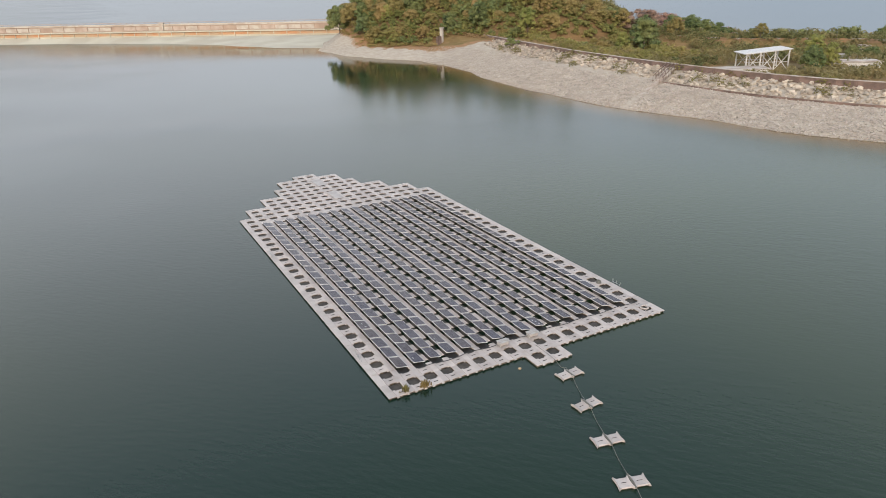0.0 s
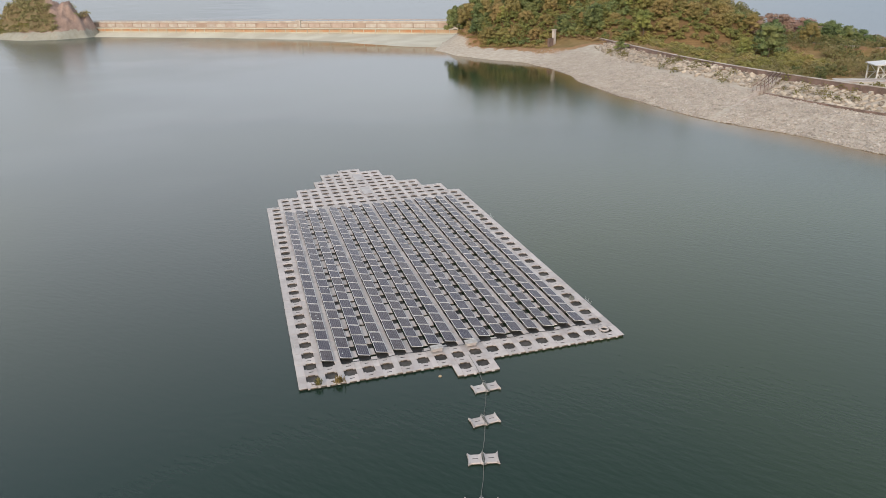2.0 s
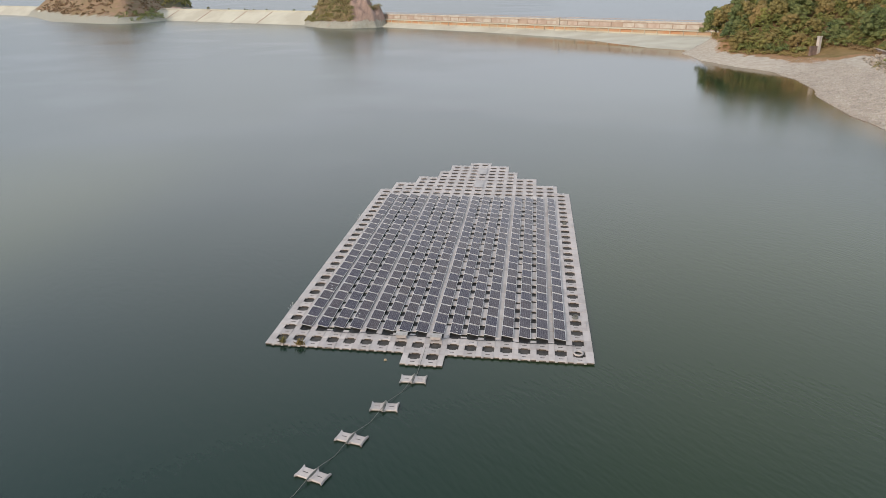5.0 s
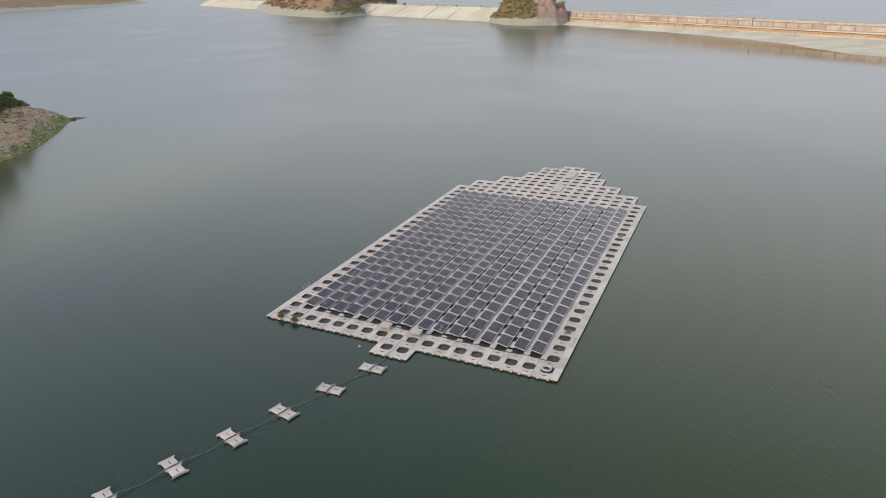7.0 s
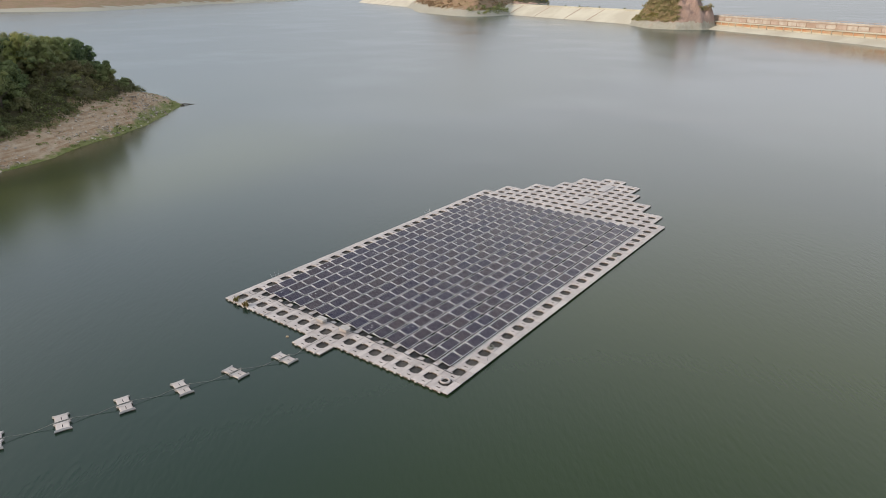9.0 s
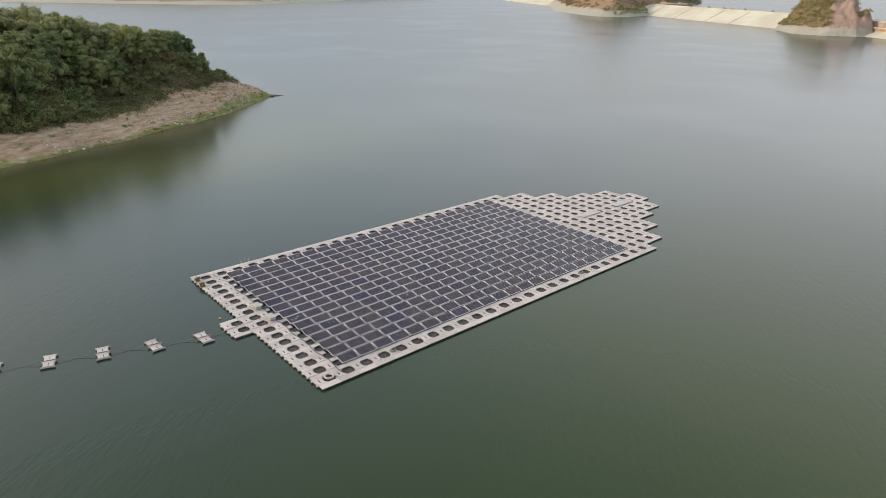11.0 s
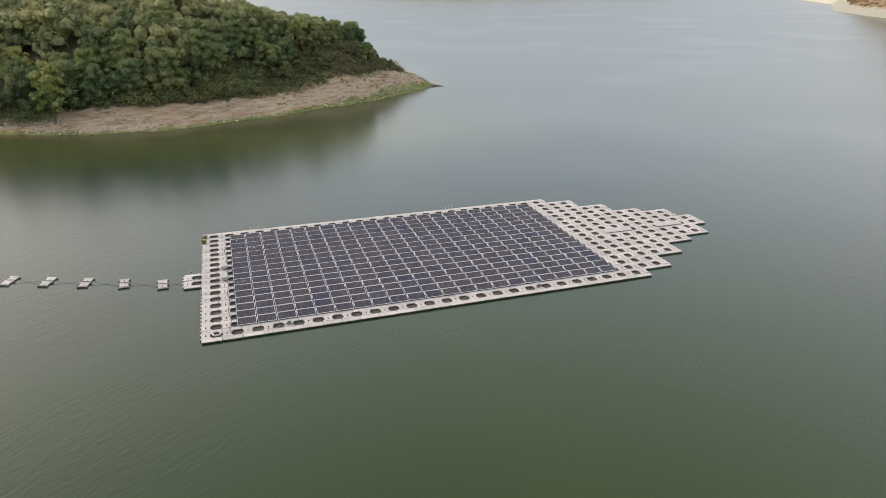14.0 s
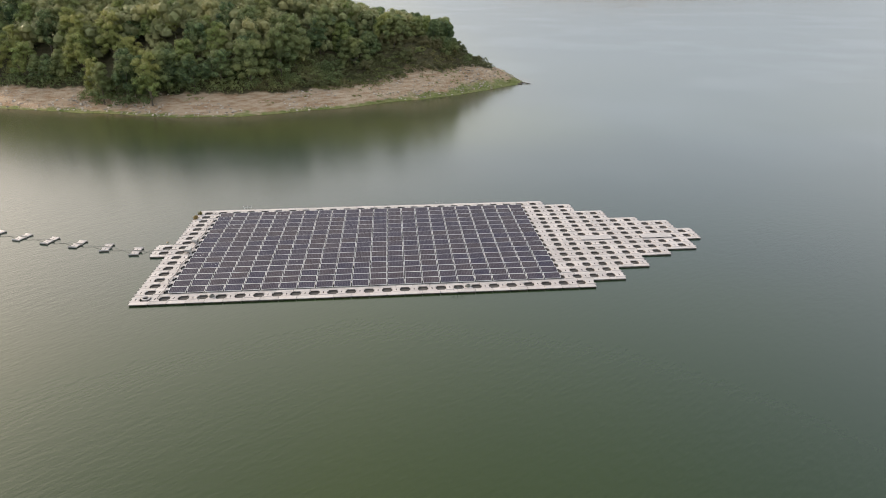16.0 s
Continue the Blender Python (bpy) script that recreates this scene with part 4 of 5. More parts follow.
def staircase():
    st = thing("staircase", "weathered concrete stairs with handrails down the stone shore", "stairs")
    a, b = Vector((112.6, 84, 6.1)), Vector((105.0, 80.6, 3.9))
    c, e = Vector((105.0, 80.6, 3.9)), Vector((90.6, 75.0, 0.2))
    for p, q, w in ((a, b, 2.0), (c, e, 0.9)):
        n = round((p.z - q.z) / 0.18)
        turn = Matrix.Rotation(math.atan2(q.y - p.y, q.x - p.x), 4, "Z")
        run = math.hypot(q.x - p.x, q.y - p.y) / n
        bm = bmesh.new()
        box(bm, -run / 2 + 0.004, run / 2 - 0.004, -w / 2, w / 2, -0.5, 0.1, 0.015)
        step = from_bm("step", bm, M_CONCRETE)
        for i in range(n):
            part("step", step, st, Matrix.Translation(p.lerp(q, (i + 0.5) / n)) @ turn)
    for s in (-1, -0.35, 0.35, 1):
        bm = bmesh.new()
        side = Vector((0.41, -0.91, 0)) * 1.25 * s
        rod(bm, a + side + Vector((0, 0, 1.2)), b + side + Vector((0, 0, 1.2)), 0.085)
        for i in range(6):
            m = a.lerp(b, i / 5) + side
            rod(bm, m - Vector((0, 0, 0.2)), m + Vector((0, 0, 1.2)), 0.05)
        part("handrail", from_bm("handrail", bm, M_DARKWALL), st, label="dark metal handrail")


staircase()


def gauge_post():
    g = thing("gauge_post", "tall weathered concrete gauge post on the bank", "post", pose(111.3, 201.0, 3.3, 0, 0, 28))
    bm = bmesh.new()
    box(bm, -0.55, 0.55, -0.55, 0.55, -1.0, 6.2, 0.08)
    part("shaft", from_bm("shaft", bm, M_CONCRETE), g)
    bm = bmesh.new()
    box(bm, -0.7, 0.7, -0.7, 0.7, 6.2, 6.5, 0.05)
    part("cap", from_bm("cap", bm, M_CONCRETE), g)
    bm = bmesh.new()
    box(bm, -3.4, -0.65, -0.4, 0.4, 0.0, 3.4, 0.06)
    part("wing_wall", from_bm("wing_wall", bm, M_DARKWALL), g, label="low dark wing wall")


gauge_post()


# ---- buildings behind the wall ----
def steel_shed():
    sh = thing("steel_shed", "open white steel-framed shed with a flat metal roof", "shed", pose(157, 93, 0.3, 0, 0, -28))
    bm = bmesh.new()
    box(bm, -6.6, 6.6, -3.9, 3.9, 5.95, 6.2, 0.03)
    for v in bm.verts:
        v.co.z += 0.09 * v.co.x
    part("roof", from_bm("roof", bm, M_WHITE), sh, label="flat white sheet roof")
    for x in (-5.9, -2.0, 2.0, 5.9):
        for y in (-3.4, 3.4):
            bm = bmesh.new()
            box(bm, x - 0.16, x + 0.16, y - 0.16, y + 0.16, -0.2, 5.9 + 0.09 * x)
            part("column", from_bm("column", bm, M_WHITE), sh)
    for i, (x, w) in enumerate(((-5.9, 3.9), (-2.0, 4.0), (2.0, 3.9))):
        for y in (-3.4, 3.4):
            bm = bmesh.new()
            rod(bm, (x, y, 0.9), (x + w, y, 5.6), 0.1, sides=5)
            rod(bm, (x + w, y, 0.9), (x, y, 5.6), 0.1, sides=5)
            rod(bm, (x, y, 3.2), (x + w, y, 3.2), 0.08, sides=5)
            part("brace", from_bm("brace", bm, M_WHITE), sh)


def hut(x, y, turn, lx, ly, h, label, roof=0.25):
    b = thing("low_building", label, "building", pose(x, y, 0.6, 0, 0, turn))
    bm = bmesh.new()
    box(bm, -lx / 2, lx / 2, -ly / 2, ly / 2, -0.3, h, 0.03)
    part("wall", from_bm("wall", bm, M_WHITE), b)
    bm = bmesh.new()
    box(bm, -lx / 2 - 0.3, lx / 2 + 0.3, -ly / 2 - 0.3, ly / 2 + 0.3, h, h + roof, 0.04)
    part("roof", from_bm("roof", bm, M_CONCRETE), b, label="flat pale roof slab")
    n = max(1, int(lx / 3))
    for i in range(n):
        bm = bmesh.new()
        wx = -lx / 2 + lx * (i + 0.5) / n
        box(bm, wx - 0.55, wx + 0.55, -ly / 2 - 0.03, -ly / 2 + 0.1, h * 0.35, h * 0.75)
        part("window", from_bm("window", bm, M_BLACK), b, label="dark window")


steel_shed()
hut(145, 90, -28, 14, 6, 2.0, "low white building with a flat pale roof")
hut(175, 137, -20, 4, 3.2, 2.6, "small white hut among the scrub")
hut(171, 75, -35, 12, 5, 3.3, "long low white building behind the wall")
hut(214, 93, -30, 16, 7, 3.6, "white building beyond the trees")
hut(190, 86, -30, 9, 6, 2.6, "white building with a flat roof")


# ---- stones ----
def stone_mesh(r, size=1.0, squash=0.65, points=10):
    """A rough angular block: the hull of a few points."""
    bm = bmesh.new()
    for _ in range(points):
        d = Vector((r.gauss(0, 1), r.gauss(0, 1), r.gauss(0, 1))).normalized()
        bm.verts.new(Vector((d.x * r.uniform(0.4, 0.62), d.y * r.uniform(0.35, 0.55), d.z * squash * r.uniform(0.4, 0.6))) * size)
    made = bmesh.ops.convex_hull(bm, input=bm.verts)
    bmesh.ops.delete(bm, geom=list({q for q in made["geom_interior"] + made["geom_unused"] if isinstance(q, bmesh.types.BMVert)}), context="VERTS")
    bm.verts.index_update()
    v, f = [tuple(q.co) for q in bm.verts], [[w.index for w in q.verts] for q in bm.faces]
    bm.free()
    return v, f


def ground_at(height, poly, pts):
    p = np.asarray(pts, float)
    d = inside_distance(p, poly)
    step = GRID.get(height, 0.0)
    if step:
        d = d + bumps(p[:, 0], p[:, 1], 6 * step, 3.1) * step * 0.8
    return d, height(p[:, 0], p[:, 1], np.maximum(d, 0))


def scatter(name, kinds, spots, mat, label, category):
    """Many small pieces as one mesh; spots: rows of x, y, z, size, turn, kind."""
    verts, faces, n = [], [], 0
    for x, y, z, size, turn, k in spots:
        v, f = kinds[int(k)]
        c, s = math.cos(turn) * size, math.sin(turn) * size
        v = np.asarray(v)
        verts.append(np.stack([x + v[:, 0] * c - v[:, 1] * s, y + v[:, 0] * s + v[:, 1] * c, z + v[:, 2] * size], 1))
        faces += [[q + n for q in w] for w in f]
        n += len(v)
    return tagged(new(name, mesh(name, np.concatenate(verts), faces, mat)), label, category, kind="stuff")


GRID = {shore_height: 3.0, cape_height: 1.5, isle_height: 1.0, island_height: 4.0}  # net of each ground
r = random.Random(21)
PEBBLES = [stone_mesh(r, points=8) for _ in range(8)]
spots = []
cand = [(r.uniform(84, 124), r.uniform(18, 204)) for _ in range(60000)]
dd, zz = ground_at(shore_height, SHORE, cand)
for (x, y), d, z in zip(cand, dd, zz):
    if 0.2 < d < 18.5 and r.random() < (196 - y) / 26 and not (abs((x - 90.6) * 0.36 - (y - 75.0) * 0.93) < 0.55 and x < 106):
        spots.append((x, y, z + 0.05, (0.22 + 0.40 * r.random() ** 2) * (1.1 - 0.35 * min(1, max(0, (y - 90) / 80))), r.uniform(0, 6.3), r.randrange(8)))
scatter("shore_rubble", PEBBLES, spots, M_STONE, "pale grey granite rubble on the sloping shore", "rubble")

boulders = [mesh("boulder", *stone_mesh(r, 1.0, 0.85, 13), M_BOULDER) for _ in range(10)]
band = fine(WALL_LINE[4:], 0.85)
count, small = 0, []
cand = [(x - off + r.uniform(-0.6, 0.6), y + r.uniform(-0.6, 0.6)) for x, y in band for off in (0.8, 1.6, 2.4, 3.2, 4.0, 4.8, 5.6, 6.3)]
dd, zz = ground_at(shore_height, SHORE, cand)
for (x, y), z in zip(cand, zz):
    if y < 24 or abs(y - 83) < 2.2 or y > 176:
        continue
    if count < 290 and 30 < y < 118 and r.random() < 0.36:
        b = tagged(new("boulder", boulders[r.randrange(10)]), "large sunlit granite boulder below the wall", "boulder", "boulders below the wall")
        b.matrix_basis = Matrix.LocRotScale((x, y, float(z) + 0.1), Euler((r.uniform(-0.3, 0.3), r.uniform(-0.3, 0.3), r.uniform(0, 6.3))), [r.uniform(0.75, 1.75)] * 3)
        count += 1
    elif r.random() < 0.97:
        small.append((x, y, z + 0.12, r.uniform(0.65, 1.5), r.uniform(0, 6.3), r.randrange(8)))
scatter("boulder_fill", PEBBLES, small, M_FILL, "smaller granite blocks packed between the boulders", "boulders")

# ---- trees ----
def leaf_cards(r, lobes, n, size):
    """Leaf clumps as small bent cards over the outside of the lobes (x, y, z, rx, rz)."""
    verts, faces = [], []
    weight = [q[3] * q[3] for q in lobes]
    for _ in range(n):
        cx, cy, cz, rx, rz = r.choices(lobes, weight)[0]
        while True:
            d = Vector((r.gauss(0, 1), r.gauss(0, 1), r.gauss(0, 1)))
            if d.length > 0.1:
                break
        d.normalize()
        if d.z < -0.55:
            d.z = -d.z
        q = r.uniform(0.72, 1.2)
        p = Vector((cx + d.x * rx * q, cy + d.y * rx * q, cz + d.z * rz * q))
        normal = (d + Vector((r.uniform(-1, 1), r.uniform(-1, 1), r.uniform(-0.3, 1.0))) * 0.45).normalized()
        turn = normal.to_track_quat("Z", "Y").to_matrix()
        a, s = r.uniform(0, 6.3), size * r.uniform(0.6, 1.3)
        e1 = turn @ Vector((math.cos(a), math.sin(a), 0)) * s
        e2 = turn @ Vector((-math.sin(a), math.cos(a), 0)) * s * r.uniform(0.55, 0.9)
        k = len(verts)
        droop = normal * s * 0.25
        verts += [p - e1 * 0.5 - droop, p - e2 * 0.5, p + e1 * 0.5 - droop, p + e2 * 0.5]
        faces += [(k, k + 1, k + 3), (k + 1, k + 2, k + 3)]
    return verts, faces


def ball(cuts):
    bm = bmesh.new()
    bmesh.ops.create_icosphere(bm, subdivisions=cuts, radius=1.0)
    bm.verts.index_update()
    out = [q.co.copy() for q in bm.verts], [[w.index for w in q.verts] for q in bm.faces]
    bm.free()
    return out


BALLS = {1: ball(1), 2: ball(2)}


def cores(r, lobes, verts, faces, cuts, share=0.66):
    """Dense inner foliage: one lumpy mass in each lobe, under the leaf clumps."""
    pts, tris = BALLS[cuts]
    for cx, cy, cz, rx, rz in lobes:
        k, w = len(verts), r.uniform(0, 90)
        for q in pts:
            e = share * (1 + 0.35 * noise.noise(q * 1.7 + Vector((w, 0, 0))))
            verts.append(Vector((cx + q.x * rx * e, cy + q.y * rx * e, cz + q.z * rz * e)))
        faces += [tuple(k + i for i in t) for t in tris]
    return verts, faces


HEIGHT = {}  # how tall each model stands


def make_tree(seed, tall, wide, leaf, n, size, label, trunk_share=0.22, clumps=30):
    """A tree whose crown is many small leaf clumps of uneven size over its limbs."""
    r = random.Random(seed)
    t = thing("tree", label, "tree", pose(0, 0, -500), "trees on the wooded shores")
    HEIGHT[t.name] = tall
    bm = bmesh.new()
    top = Vector((r.uniform(-0.4, 0.4), r.uniform(-0.4, 0.4), tall * 0.72))
    rod(bm, (0, 0, -0.6), top * 0.5, 0.20, 0.14)
    rod(bm, top * 0.5, top, 0.14, 0.05)
    lobes = [(top.x, top.y, tall * 0.74, wide * 0.17, tall * 0.15), (top.x, top.y, tall * 0.52, wide * 0.25, tall * 0.22)]
    limbs = [(r.uniform(0, 6.3), r.uniform(0.75, 1.2)) for _ in range(7)]
    for i in range(clumps):
        a, reach = limbs[i % 7]
        a += r.gauss(0, 0.35)
        h = trunk_share + (0.95 - trunk_share) * ((i + r.random()) / clumps)
        out = wide * 0.43 * math.sqrt(max(0.06, 1 - ((h - 0.40) / 0.56) ** 2)) * reach * r.uniform(0.72, 1.08)
        end = Vector((top.x * h + math.cos(a) * out, top.y * h + math.sin(a) * out, tall * h))
        if i % 4 == 0:
            rod(bm, top * min(0.9, h * 0.8), end, 0.08, 0.03, 5)
        q = wide * r.uniform(0.09, 0.175)
        lobes.append((end.x, end.y, min(end.z, tall - q * 0.8), q, q * r.uniform(0.7, 1.0)))
    part("trunk", from_bm("trunk", bm, M_BARK), t)
    v, f = cores(r, lobes, *leaf_cards(r, lobes, n, size), 1, 0.70)
    part("crown", mesh("crown", v, f, leaf), t)
    return t


GREEN = [make_tree(i, h, w, M_LEAF, 2700, 0.44, "broad green-leaved tree on the wooded slope") for i, (h, w) in enumerate(((10.5, 7.6), (12.5, 8.2), (9, 8.0), (13.5, 7.2), (10, 9.2), (7, 6.2)))]
DRY = [make_tree(20 + i, h, w, M_DRYLEAF, 1600, 0.46, "olive and brown leaved tree in the dry season", 0.14) for i, (h, w) in enumerate(((6.5, 7.0), (5.2, 6.4), (7.5, 6.6)))]
LIGHT = [make_tree(60 + i, h, w, M_YELLOW, 2100, 0.43, "yellow-green tree lit among the darker wood") for i, (h, w) in enumerate(((9.5, 6.4), (11.5, 6.6)))]
BUSH = [make_tree(40 + i, h, w, m, 620, 0.42, "low rounded bush on the slope", 0.08, 14) for i, (h, w, m) in enumerate(((3.2, 4.2, M_SLOPE_SHADE), (2.6, 3.6, M_LEAF), (3.8, 4.4, M_SLOPE_SHADE)))]
BARE = [make_tree(80, 7.5, 8.5, M_RUSSET, 1500, 0.42, "russet half-bare tree beyond the low land", 0.25)]


def plant(kinds, x, y, z, r, lo=0.72, hi=1.15, top=None):
    k = r.choice(kinds)
    q = r.uniform(lo, hi)
    if top is not None:
        q = min(q, (top - z) / HEIGHT[k.name])
        if q < 0.35:
            return None
    t = copy_thing(k, Matrix.Identity(4))
    t.matrix_basis = Matrix.LocRotScale((x, y, z), Euler((0, 0, r.uniform(0, 6.3))), (q * r.uniform(0.9, 1.15), q * r.uniform(0.9, 1.15), q))
    return t


def wood(r, poly, height, box_, tries, gap, allow, kinds, crown=None):
    """Trees at least gap apart where allow(x, y, d, z) says so, none above the crown line."""
    pts = [(r.uniform(box_[0], box_[1]), r.uniform(box_[2], box_[3])) for _ in range(tries)]
    dd, zz = ground_at(height, poly, pts)
    kept = []
    for (x, y), d, z in zip(pts, dd, zz):
        if d > 0 and allow(x, y, d, z) and all((x - a) ** 2 + (y - b) ** 2 > gap * gap for a, b in kept):
            kept.append((x, y))
            plant(kinds(x, y, d, r), x, y, float(z) - 0.2, r, top=crown(x, y) if crown else None)
    return kept


def thicket(name, r, poly, height, box_, tries, gap, allow, mats, tall, wide, cards, size, label, category="woodland", crown=None):
    """A far or tangled wood as one mesh of leaf clumps."""
    models = []
    for i in range(5):
        h, w = tall * r.uniform(0.8, 1.25), wide * r.uniform(0.8, 1.2)
        lobes = [(0, 0, h * 0.55, w * 0.30, h * 0.34)]
        for j in range(11):
            a, up = j * 2.4 + r.uniform(-0.4, 0.4), r.uniform(0.2, 0.9)
            out = w * 0.40 * math.sqrt(max(0.05, 1 - ((up - 0.35) / 0.62) ** 2)) * r.uniform(0.7, 1.1)
            q = r.uniform(0.15, 0.25)
            lobes.append((math.cos(a) * out, math.sin(a) * out, h * up, w * q, min(w, h) * q))
        v, f = leaf_cards(r, lobes, cards, size)
        if cards >= 200:
            v, f = cores(r, lobes, v, f, 1, 0.55 if tall < 5 else 0.70)
        models.append((np.array([tuple(q) for q in v]), np.array(f)))
    pts = [(r.uniform(box_[0], box_[1]), r.uniform(box_[2], box_[3])) for _ in range(tries)]
    dd, zz = ground_at(height, poly, pts)
    kept, verts, faces, n = [], [], [], 0
    for (x, y), d, z in zip(pts, dd, zz):
        if d > 0 and allow(x, y, d, z) and all((x - a) ** 2 + (y - b) ** 2 > gap * gap for a, b in kept):
            kept.append((x, y))
            v, f = models[r.randrange(5)]
            a, q = r.uniform(0, 6.3), r.uniform(0.6, 1.3)
            if crown:
                q = min(q, (crown(x, y) - z) / tall)
                if q < 0.3:
                    continue
            c, e = math.cos(a) * q, math.sin(a) * q
            verts.append(np.stack([x + v[:, 0] * c - v[:, 1] * e, y + v[:, 0] * e + v[:, 1] * c, z - 0.3 + v[:, 2] * q], 1))
            faces.append(f + n)
            n += len(v)
    if verts:
        tagged(new(name, mesh(name, np.concatenate(verts), np.concatenate(faces).tolist(), mats)), label, category, kind="stuff")


stones = []
r = random.Random(77)
cand = [(r.uniform(-125, -60), r.uniform(-80, 66)) for _ in range(22000)]
dd, zz = ground_at(cape_height, CAPE, cand)
for (x, y), d, z in zip(cand, dd, zz):
    if 0.3 < d < 10 and noise.noise((x * 0.09, y * 0.09, 8.0)) > (-0.16 if y > 25 else 0.05):
        stones.append((x, y, z, 0.22 + 0.75 * r.random() ** 4, r.uniform(0, 6.3), r.randrange(8)))
for cx, cy, n in ((-66.5, -27.5, 46), (-71, -37, 26), (-76, -48, 30), (-66, -14, 22), (-97, 47, 40)):
    near = [(cx + r.gauss(0, 2.2), cy + r.gauss(0, 2.6)) for _ in range(n)]
    dd, zz = ground_at(cape_height, CAPE, near)
    stones += [(x, y, z + 0.08, r.uniform(0.35, 1.15), r.uniform(0, 6.3), r.randrange(8)) for (x, y), d, z in zip(near, dd, zz) if 0.4 < d < 9]
scatter("bank_stones", PEBBLES, stones, M_BANKSTONE, "scattered brown and grey stones on the bare bank", "stones")


def right_hill(x, y):
    at = np.array([x]), np.array([y])
    return float(max(hill_bump(*at, *HILL)[0], hill_bump(*at, *SPUR)[0]))


r = random.Random(5)
# the wooded cape: single trees in front, tangled wood behind, scrub on the steep end
wood(r, CAPE, cape_height, (-112, -66, -80, 45), 7000, 4.9,
     lambda x, y, d, z: ((3.6 if -46 < y < -28 else 10.0) if y < 2 else 19.0) < d < 27 and y < 16, lambda x, y, d, r: LIGHT if r.random() < 0.30 else GREEN, cape_crown)
wood(r, CAPE, cape_height, (-125, -84, 12, 50), 2500, 4.2, lambda x, y, d, z: (14 if y < 40 else 10) < d < 30 and y < (47 if x > -102 else 40.5), lambda x, y, d, r: LIGHT[:1] if r.random() < 0.3 else GREEN[2:], cape_crown)
wood(r, CAPE, cape_height, (-125, -88, 8, 53), 2500, 3.4, lambda x, y, d, z: (10.5 if y < 42 else 7.5) < d < 20 and y < (53.5 if x > -106 else 47), lambda x, y, d, r: BUSH, cape_crown)
thicket("woodland", r, CAPE, cape_height, (-160, -80, -110, 40), 3500, 3.6, lambda x, y, d, z: (17 if y < 8 else 22) < d < 80, M_CROWN_HAZE, 7.0, 6.6, 330, 0.52, "dense green wood on the crown of the cape", crown=cape_crown)
thicket("scrub", r, CAPE, cape_height, (-122, -66, -6, 54), 15000, 1.3, lambda x, y, d, z: (9.4 if y < 8 else 7.4 if y > 44 else 8.0) < d < 24 and -6 < y < 53, M_SLOPE_SHADE, 1.7, 2.8, 130, 0.34, "brown and dark green scrub on the steep slope", "scrub", cape_crown)
thicket("fringe", r, CAPE, cape_height, (-112, -64, 6, 46), 2500, 1.2, lambda x, y, d, z: 7.6 < d < 12.5 and noise.noise((x * 0.1, y * 0.1, 6.0)) > -0.15, M_GRASS, 0.9, 2.0, 70, 0.28, "low green plants along the foot of the slope", "plants", cape_crown)
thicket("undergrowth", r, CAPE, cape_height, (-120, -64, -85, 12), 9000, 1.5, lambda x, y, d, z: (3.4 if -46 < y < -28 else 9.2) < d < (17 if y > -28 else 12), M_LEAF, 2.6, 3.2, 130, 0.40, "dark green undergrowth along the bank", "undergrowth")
thicket("grass_tufts", r, CAPE, cape_height, (-125, -70, -40, 66), 5000, 0.9, lambda x, y, d, z: 0.5 < d < 9 and noise.noise((x * 0.13, y * 0.13, 1.0)) > (0.02 if y > 34 else 0.22), M_GRASS, 0.35, 1.3, 26, 0.3, "low green plants on the bare bank", "plants")

thicket("margin_grass", r, CAPE, cape_height, (-112, -62, -10, 64), 9000, 0.55, lambda x, y, d, z: 0.25 < d < (0.7 if y < 15 else 1.5) and noise.noise((x * 0.11, y * 0.11, 2.0)) > (0.0 if y < 15 else -0.25), M_GRASS, 0.30, 1.0, 16, 0.26, "bright green grass along the water's edge", "grass")


# the hill beside the dam: small crowns of many colours over dry grass
def on_hill(x, y, d):
    return d > (13.5 if y > 200 else 31) and right_hill(x, y) > 0.3


wood(r, SHORE, shore_height, (80, 185, 165, 284), 2600, 7.6, lambda x, y, d, z: on_hill(x, y, d) and d < 70 and noise.noise((x * 0.06, y * 0.06, 1.5)) > -0.25,
     lambda x, y, d, r: DRY if r.random() < 0.6 else GREEN[5:] + LIGHT[:1] + GREEN[2:3])
thicket("woodland", r, SHORE, shore_height, (80, 205, 160, 268), 9000, 2.6, lambda x, y, d, z: on_hill(x, y, d) and d < 85 and noise.noise((x * 0.05, y * 0.05, 3.5)) > 0.05, M_DRYLEAF, 3.3, 4.5, 220, 0.45, "olive and brown scrub wood on the hill by the dam")
thicket("woodland", r, SHORE, shore_height, (80, 205, 160, 268), 9000, 2.6, lambda x, y, d, z: on_hill(x, y, d) and d < 85 and noise.noise((x * 0.05, y * 0.05, 3.5)) < 0.10, M_HILLGREEN, 3.1, 4.4, 220, 0.45, "green scrub wood on the hill by the dam")
thicket("woodland", r, SHORE, shore_height, (80, 205, 160, 272), 2500, 3.2, lambda x, y, d, z: on_hill(x, y, d) and d < 85 and noise.noise((x * 0.07, y * 0.07, 9.5)) > 0.12, M_LEAF, 4.2, 5.0, 240, 0.46, "dark green trees in clumps on the hill by the dam")
thicket("scrub", r, SHORE, shore_height, (78, 140, 196, 275), 4000, 1.3, lambda x, y, d, z: (10.0 if y > 208 else 15.0) < d < 19 and y > 194 and noise.noise((x * 0.15, y * 0.15, 4.0)) > -0.30, M_DRYLEAF, 1.3, 2.2, 80, 0.4, "brown scrub along the foot of the hill", "scrub")
